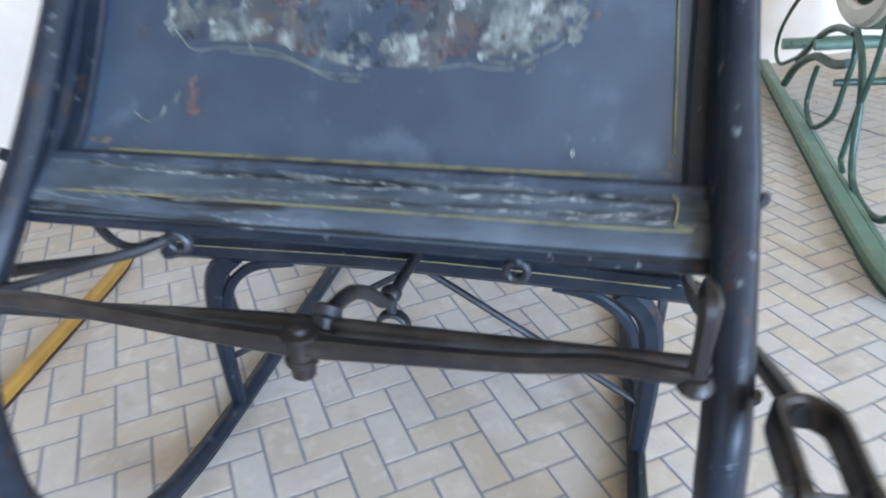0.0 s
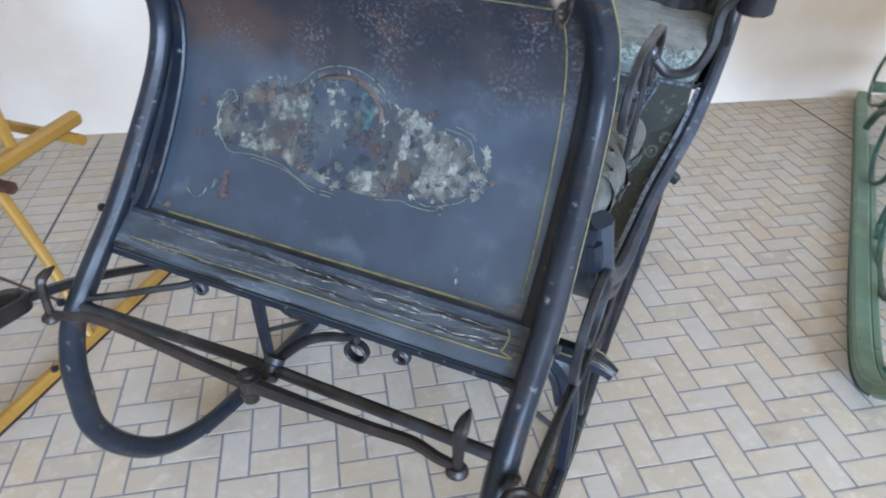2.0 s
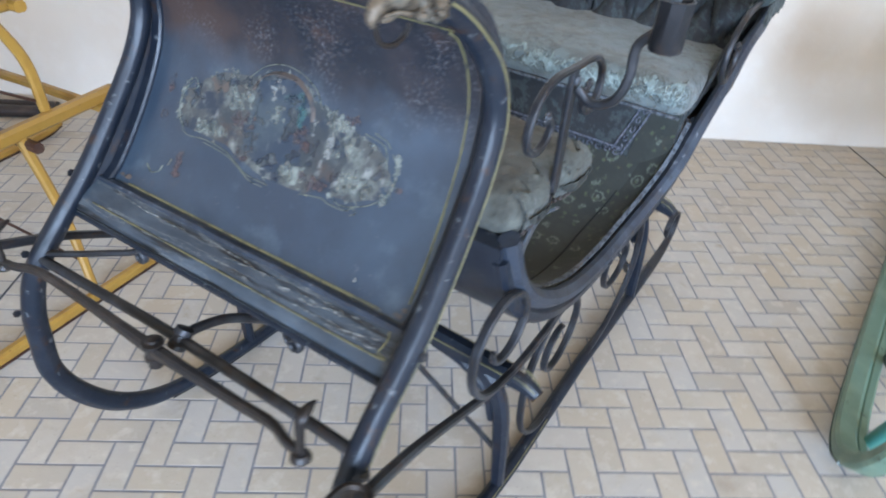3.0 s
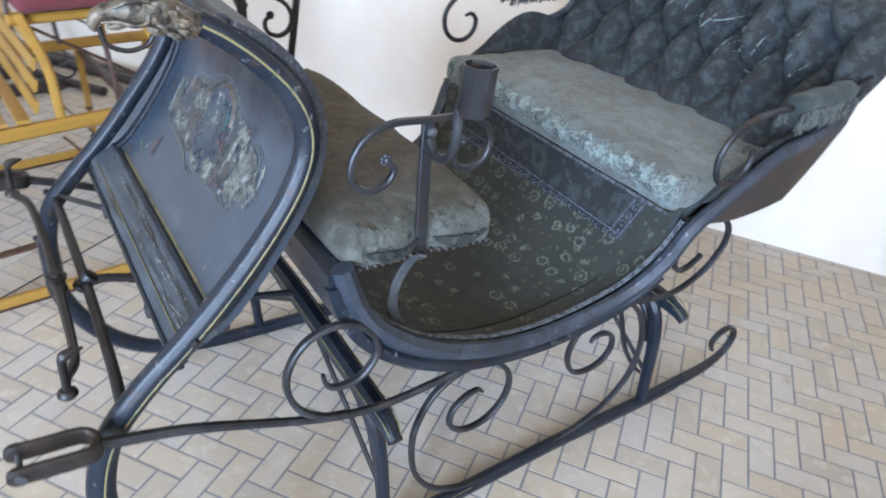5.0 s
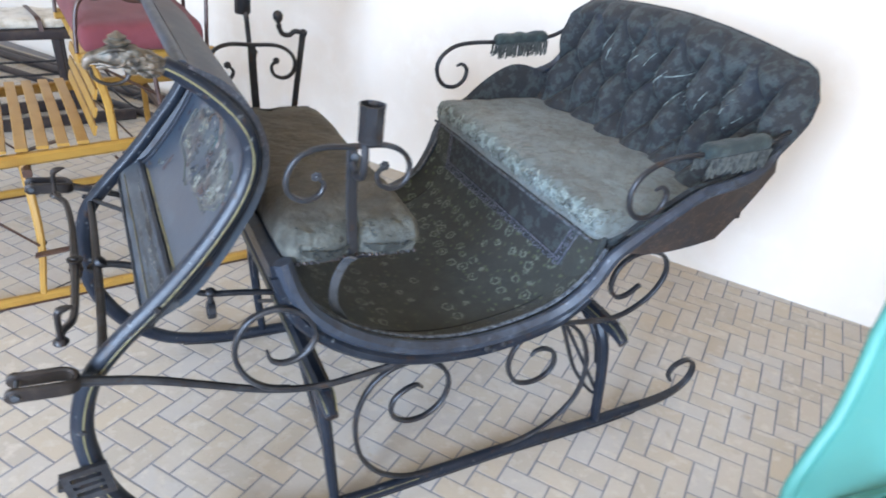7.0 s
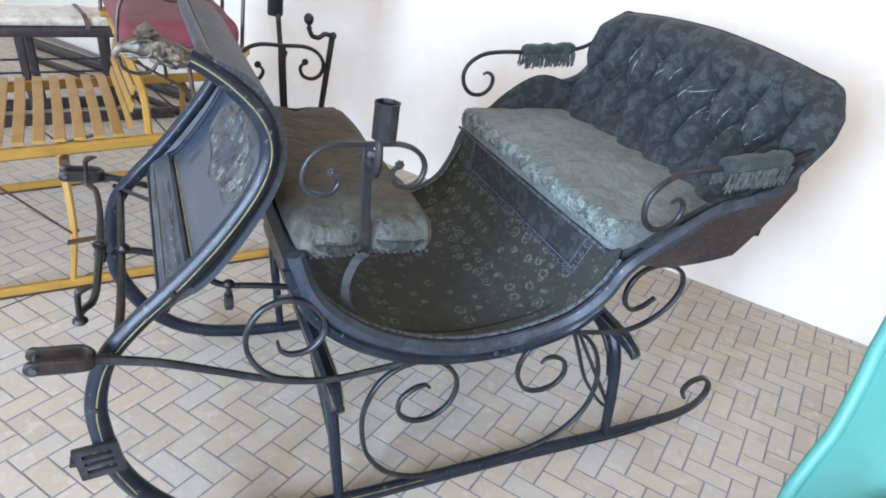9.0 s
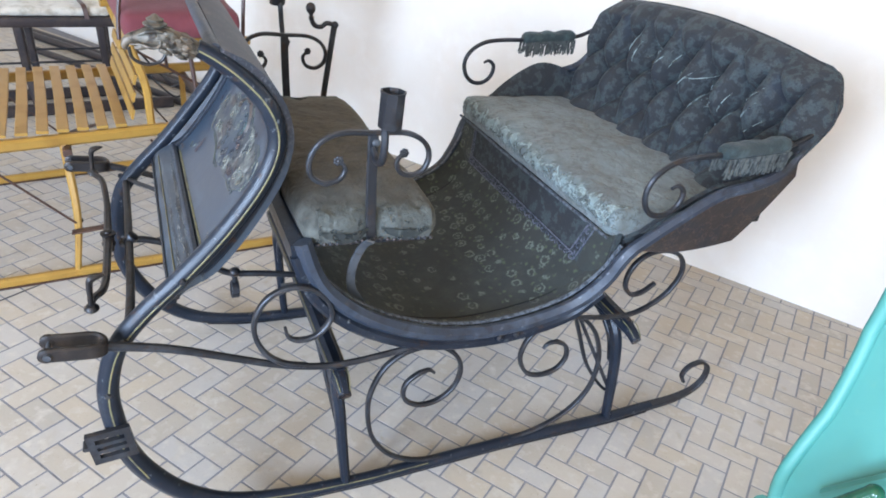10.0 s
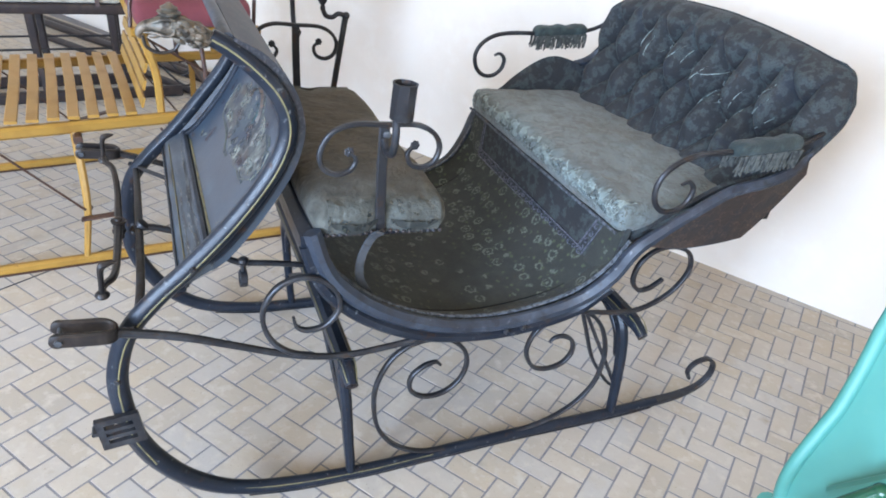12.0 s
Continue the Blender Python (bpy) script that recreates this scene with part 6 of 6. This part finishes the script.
for xx in (-1.17, -1.6, -2.04):
    part("back_post", sweep([ysl(xx, 0.75, 0.9), ysl(xx, 0.755, 1.02), ysl(xx, 0.765, 1.2)], circle(0.009, 8), (1, 0, 0), 3), BROWNIRON, yellow)
part("rear_bearer", sweep([ysl(-1.12, 0.745, 0.905), ysl(-1.6, 0.745, 0.905), ysl(-2.12, 0.745, 0.905)], bar(0.04, 0.035), (0, 1, 0), 3), YELLOW, yellow)

# ---- the dark bench sled behind ----
dark = thing("bench_sled", (-3.6, -0.2, 0), "dark brown wooden bench sled with a cream fur cushion", "sled")
for x0, end in ((-3.35, 0.48), (-3.72, 0.2)):
    part("runner", sweep([(x0 - 0.2 * y, y, z) for y, z in ((end, 0.045), (end - 0.2, 0.045), (-0.3, 0.045), (-0.9, 0.05), (-1.15, 0.12), (-1.25, 0.26))], bar(0.045, 0.08), (1, 0, 0), 4), DARKWOOD, dark)
    for y in (-0.42, 0.06):
        part("leg", sweep([(x0 - 0.2 * y, y + 0.02, 0.08), (x0 - 0.2 * y, y, 0.3), (x0 - 0.2 * y + 0.03, y - 0.01, 0.625)], bar(0.05, 0.055), (1, 0, 0), 4, [0.8, 0.9, 1.1]), DARKWOOD, dark)
    part("brace_rod", sweep([(x0 + 0.16, -0.9, 0.36), (x0 + 0.06, -0.3, 0.37), (x0 - 0.04, 0.2, 0.37)], circle(0.008, 7), (1, 0, 0), 4), IRON, dark)
    curl = [(x0 - 0.05, 0.16 + 0.11 * k, z) for k, z in ((0, 0.42), (1, 0.34), (2, 0.2), (3, 0.1), (3.6, 0.12), (3.4, 0.18), (2.9, 0.17))]
    part("scroll_iron", sweep(curl, circle(0.008, 7), (1, 0, 0), 5), IRON, dark)
part("seat_board", soft_box((-3.77, -0.78, 0.615), (-3.27, 0.17, 0.68), 0.012, (6, 8, 2), lambda p: Vector((p.x - 0.2 * p.y, p.y, p.z))), DARKWOOD, dark, "dark stained seat board")
part("cushion", soft_box((-3.75, -0.74, 0.682), (-3.29, 0.12, 0.742), 0.028, (14, 18, 3), lambda p: Vector((p.x - 0.2 * p.y, p.y, p.z + 0.014 * noise.noise((p.x * 9, p.y * 9, 0)) * (1 if p.z > 0.71 else 0)))), WHITECLOTH, dark, "cream fur cushion")
part("cushion_strap", sweep([(-3.26, -0.02, 0.67), (-3.27, -0.03, 0.742), (-3.33, -0.05, 0.764), (-3.65, -0.12, 0.764)], bar(0.03, 0.004), (0, 1, 0), 4), BROWNIRON, dark)

# ---- poles lying along the wall ----
for k, (u0, u1, v, z, r) in enumerate(((-1.44, -5.2, 2.79, 0.034, 0.033), (-1.5, -5.0, 2.72, 0.034, 0.033), (-2.25, -4.6, 2.46, 0.03, 0.029))):
    pole = part("wooden_pole", sweep([room(u0, v, z), room((u0 + u1) / 2, v + 0.01, z), room(u1, v - 0.02, z)], circle(r, 12), (0, 0, 1), 4), DARKWOOD)
    tagged(pole, "long dark wooden pole lying on the floor along the wall", "pole", "poles along the wall")

# ---- the green and turquoise sled ----
green = thing("green_sled", (1.7, 2.6, 0), "sage-green and turquoise sled with dark green scrolled irons", "sled")
GR = [(1.35, 4.16, 0.045), (1.32, 3.4, 0.035), (1.29, 2.7, 0.033), (1.262, 2.1, 0.033), (1.25, 1.66, 0.036), (1.256, 1.48, 0.06), (1.272, 1.37, 0.12), (1.295, 1.29, 0.21), (1.318, 1.24, 0.33), (1.34, 1.215, 0.48)]
for off in (0.0, 0.78):
    run = [(x + off, y, z) for x, y, z in GR]
    gr = part("runner", sweep(run, bar(0.062, 0.05, 0.2), (1, 0, 0), 5), SAGE, green, "broad sage-green runner")
    part("runner_edge", sweep([(x + (0.045 if off == 0 else -0.045), y, z + 0.004) for x, y, z in run[1:7]], bar(0.03, 0.024), (1, 0, 0), 5), SAGE, gr, "pale green inner edge")
    part("runner_shoe", sweep([(x, y, z - 0.029) for x, y, z in run[:7]], bar(0.064, 0.008), (1, 0, 0), 5), DKGREEN, gr)
    for pts, r in (([(3.25, 0.585), (3.38, 0.589), (3.586, 0.515), (3.8, 0.33), (3.82, 0.2), (3.675, 0.165), (3.373, 0.274)], 0.01),
                   ([(3.366, 0.265), (3.217, 0.358), (3.06, 0.455), (2.875, 0.522), (2.656, 0.543)], 0.016),
                   ([(3.025, 0.317), (3.057, 0.215), (3.047, 0.12), (2.904, 0.072), (2.759, 0.134), (2.655, 0.221), (2.625, 0.348), (2.6, 0.45), (2.64, 0.56)], 0.012),
                   ([(2.65, 0.56), (2.53, 0.49), (2.45, 0.4), (2.4, 0.3), (2.35, 0.15), (2.27, 0.06), (2.12, 0.035), (1.96, 0.062), (1.84, 0.17), (1.72, 0.3), (1.65, 0.42)], 0.014),
                   ([(2.36, 0.64), (2.375, 0.475), (2.421, 0.309), (2.45, 0.134), (2.455, 0.086), (2.4, 0.055)], 0.011),
                   ([(3.507, 0.1), (3.4, 0.2), (3.285, 0.27), (3.072, 0.353), (2.816, 0.381), (2.64, 0.43)], 0.02)):
        part("scroll_iron", sweep([(1.33 + off, y, z) for y, z in pts], circle(r, 9), (1, 0, 0), 6), DKGREEN, green, "dark green scrolled iron")
    part("front_strut", sweep([(1.325 + off, 1.55, 0.06), (1.342 + off, 1.47, 0.25), (1.36 + off, 1.4, 0.5), (1.38 + off, 1.34, 0.75)], circle(0.026, 12), (1, 0, 0), 4), TURQ, green, "round turquoise strut")
for y, z, m, r in ((2.63, 0.352, DKGREEN, 0.016), (3.55, 0.3, SAGE, 0.03), (3.0, 0.42, SAGE, 0.026)):
    part("cross_bar", sweep([(1.29, y, z), (1.7, y, z + 0.02), (2.11, y, z)], circle(r, 10), (0, 0, 1), 4), m, green)
# round-bellied seat body
rows = []
for k in np.linspace(0, math.pi, 15):
    rows.append([(1.42 + 0.62 * i / 8, 2.95 - 0.42 * math.cos(k), 1.02 - 0.46 * math.sin(k) ** 0.8) for i in range(9)])
tub = part("seat_tub", grid_sheet(rows, 0.05), SAGE, green, "rounded sage-green seat tub")
for xx in (1.41, 2.05):
    part("tub_rim", sweep([(xx, 2.95 - 0.42 * math.cos(k), 1.02 - 0.46 * math.sin(k) ** 0.8) for k in np.linspace(0, math.pi, 15)], bar(0.05, 0.09, 0.3), (1, 0, 0), 2), CREAM, tub, "cream rounded rim")
rows = [[(1.44 + 0.58 * i / 8, 2.95 - 0.36 * math.cos(k), 1.04 - 0.4 * math.sin(k) ** 0.8) for i in range(9)] for k in np.linspace(0, math.pi, 13)]
part("seat_lining", grid_sheet(rows, -0.03), REDCLOTH, tub, "dark wine-red lining")
# turquoise dashboard
TD = [(1.34, 0.72), (1.27, 0.8), (1.225, 0.88), (1.21, 0.95), (1.225, 1.02), (1.262, 1.12), (1.283, 1.22), (1.285, 1.34), (1.26, 1.46)]
line = smooth_path([(0, y, z) for y, z in TD], 5)
rows = []
for p in line:
    inset = 0.06 * max(0, (0.88 - p.z) / 0.16) ** 2 - 0.018 * min(1, max(0, (p.z - 1.08) / 0.14))
    rows.append([(1.45 + inset + (0.66 - 2 * inset) * j / 12, p.y + 0.02 * math.cos(math.pi * (j / 12 - 0.5)) * -1, p.z) for j in range(13)])
td = part("dashboard", grid_sheet(rows, 0.03), TURQ, green, "smooth turquoise dashboard")
part("edge_roll", sweep([(1.45 + 0.06 * max(0, (0.88 - p.z) / 0.16) ** 2 - 0.018 * min(1, max(0, (p.z - 1.08) / 0.14)), p.y, p.z) for p in line], circle(0.012, 10), (1, 0, 0), 1), TURQ, td)
grip = part("grip_tube", sweep([(1.588, 1.17, 1.074), (1.572, 1.155, 1.037), (1.555, 1.14, 1.0), (1.525, 1.125, 0.93)], circle(0.015, 14), (0, 0, 1), 4, [0.85, 1, 1, 1]), GLOSSGREEN, td, "glossy dark green tube")
part("end_cap", ball((1.5885, 1.1705, 1.0755), 0.0135, ONE, None, 12), GLOSSGREEN, grip)
part("raised_rib", sweep([(1.535, 1.2, 0.98), (1.595, 1.222, 1.075), (1.65, 1.25, 1.165), (1.69, 1.266, 1.26), (1.74, 1.268, 1.36)], bar(0.05, 0.02, 0.3), (1, 0, -0.6), 6), TURQ, td, "raised turquoise rib")

# ---- floor tiles in herringbone ----
TU, TV, TA = 0.0822, 0.0822, radians(35.5)
TCA, TSA = math.cos(TA), math.sin(TA)
JOINT = 0.0076
WALL_ROW = 33


def tile_place(i, j):
    a, b = (i - 17) * TU, (j - 10) * TV
    return Vector((0.7152 + a * TCA - b * TSA, 1.5289 + a * TSA + b * TCA, 0))


def tile_shape(l, w, seed):
    """Corners of a slightly worn tile: base, shoulder and top rings, then its faces."""
    rnd = random.Random(seed)
    rings = []
    for z, inset in ((-0.009, 0.0), (-0.0005, 0.0), (0.0, 0.0003)):
        ring = []
        for a, b in ((-1, -1), (1, -1), (1, 1), (-1, 1)):
            ring.append((a * (l / 2 - inset) + rnd.uniform(-0.0006, 0.0006), b * (w / 2 - inset) + rnd.uniform(-0.0006, 0.0006), z + (rnd.uniform(-0.0002, 0.0002) if z > -0.005 else 0)))
        rings.append(ring)
    verts = [v for r in rings for v in r]
    faces = [(k * 4 + i, k * 4 + (i + 1) % 4, k * 4 + 4 + (i + 1) % 4, k * 4 + 4 + i) for k in (0, 1) for i in range(4)] + [(8, 9, 10, 11)]
    return verts, faces


TILES = []
for i in range(-80, 76):
    for j in range(-78, WALL_ROW):
        k = (i - j) % 4
        if k == 1:
            TILES.append((i + 1.0, j + 0.5, 2, 1))
        elif k == 3:
            if j - 1 >= -79:
                TILES.append((i + 0.5, j + 0.0, 1, 2))
for i in range(-80, 76):
    k = (i - WALL_ROW) % 4
    if k == 3:
        TILES.append((i + 0.5, WALL_ROW - 0.5, 1, 1))
    if i % 2 == 0:
        TILES.append((i + 1.0, WALL_ROW + 1.5, 2, 3.0))
# straight joints across the room, with one stacked column of tiles on either side of each
BANDS = ((-14, -12, -10), (35, 37, 39))
for first, mid, last in BANDS:
    cut = []
    for ci, cj, l, w in TILES:
        lo, hi = ci - l / 2, ci + l / 2
        if hi <= first or lo >= last:
            cut.append((ci, cj, l, w))
        elif lo < first:
            cut.append(((lo + first) / 2, cj, 1, w))
        elif hi > last:
            cut.append(((hi + last) / 2, cj, 1, w))
    TILES = cut + [(c, j + 0.5, 2, 1) for c in (mid - 1.03, mid + 1.03) for j in range(-78, WALL_ROW)] + [(c, WALL_ROW + 1.5, 2, 3.0) for c in (mid - 1.03, mid + 1.03)]
shared = {}
for l, w in ((2, 1), (1, 2), (1, 1), (2, 3.0), (1, 3.0)):
    for v in range(4):
        verts, faces = tile_shape(l * TU - JOINT, w * TV - JOINT, 10 * l + 3 * w + v)
        me = bpy.data.meshes.new("tile")
        me.from_pydata(verts, [], faces)
        me.materials.append(TILE)
        shared[(l, w, v)] = me
far_verts, far_faces = [], []
rnd = random.Random(4)
MID = Vector((0.7, 1.25, 0))
near_tiles = sorted(TILES, key=lambda t: (tile_place(t[0], t[1]) - MID).length)[:300]
chosen = set(near_tiles)
for t in TILES:
    ci, cj, l, w = t
    p = tile_place(ci, cj)
    v = rnd.randrange(4)
    p.z = rnd.uniform(-0.0003, 0.0003)
    turn = TA + rnd.uniform(-0.004, 0.004)
    if t in chosen:
        ob = new("tile", shared[(l, w, v)])
        ob.parent = floor
        ob.matrix_basis = Matrix.Translation(p) @ Matrix.Rotation(turn, 4, "Z")
    else:
        verts, faces = tile_shape(l * TU - JOINT, w * TV - JOINT, rnd.random())
        c, s = math.cos(turn), math.sin(turn)
        base = len(far_verts)
        far_verts += [(p.x + x * c - y * s, p.y + x * s + y * c, p.z + z) for x, y, z in verts]
        far_faces += [tuple(base + q for q in f) for f in faces]
me = bpy.data.meshes.new("floor_tiles")
me.from_pydata(far_verts, [], far_faces)
me.materials.append(TILE)
rest = new("floor_tiles", me)
rest.parent = floor
tagged(rest, "cream clay floor tiles in herringbone", kind="stuff")

# dark filling of the straight joints
for first, mid, last in BANDS:
    seam = [tile_place(mid, j) + Vector((random.uniform(-0.0012, 0.0012), 0, 0.0004)) for j in range(-30, WALL_ROW + 2)]
    part("joint_filling", sweep(seam, bar(0.0058, 0.002), (TCA, TSA, 0), 1), JOINTFILL, floor, "dark filled joint across the tiles")
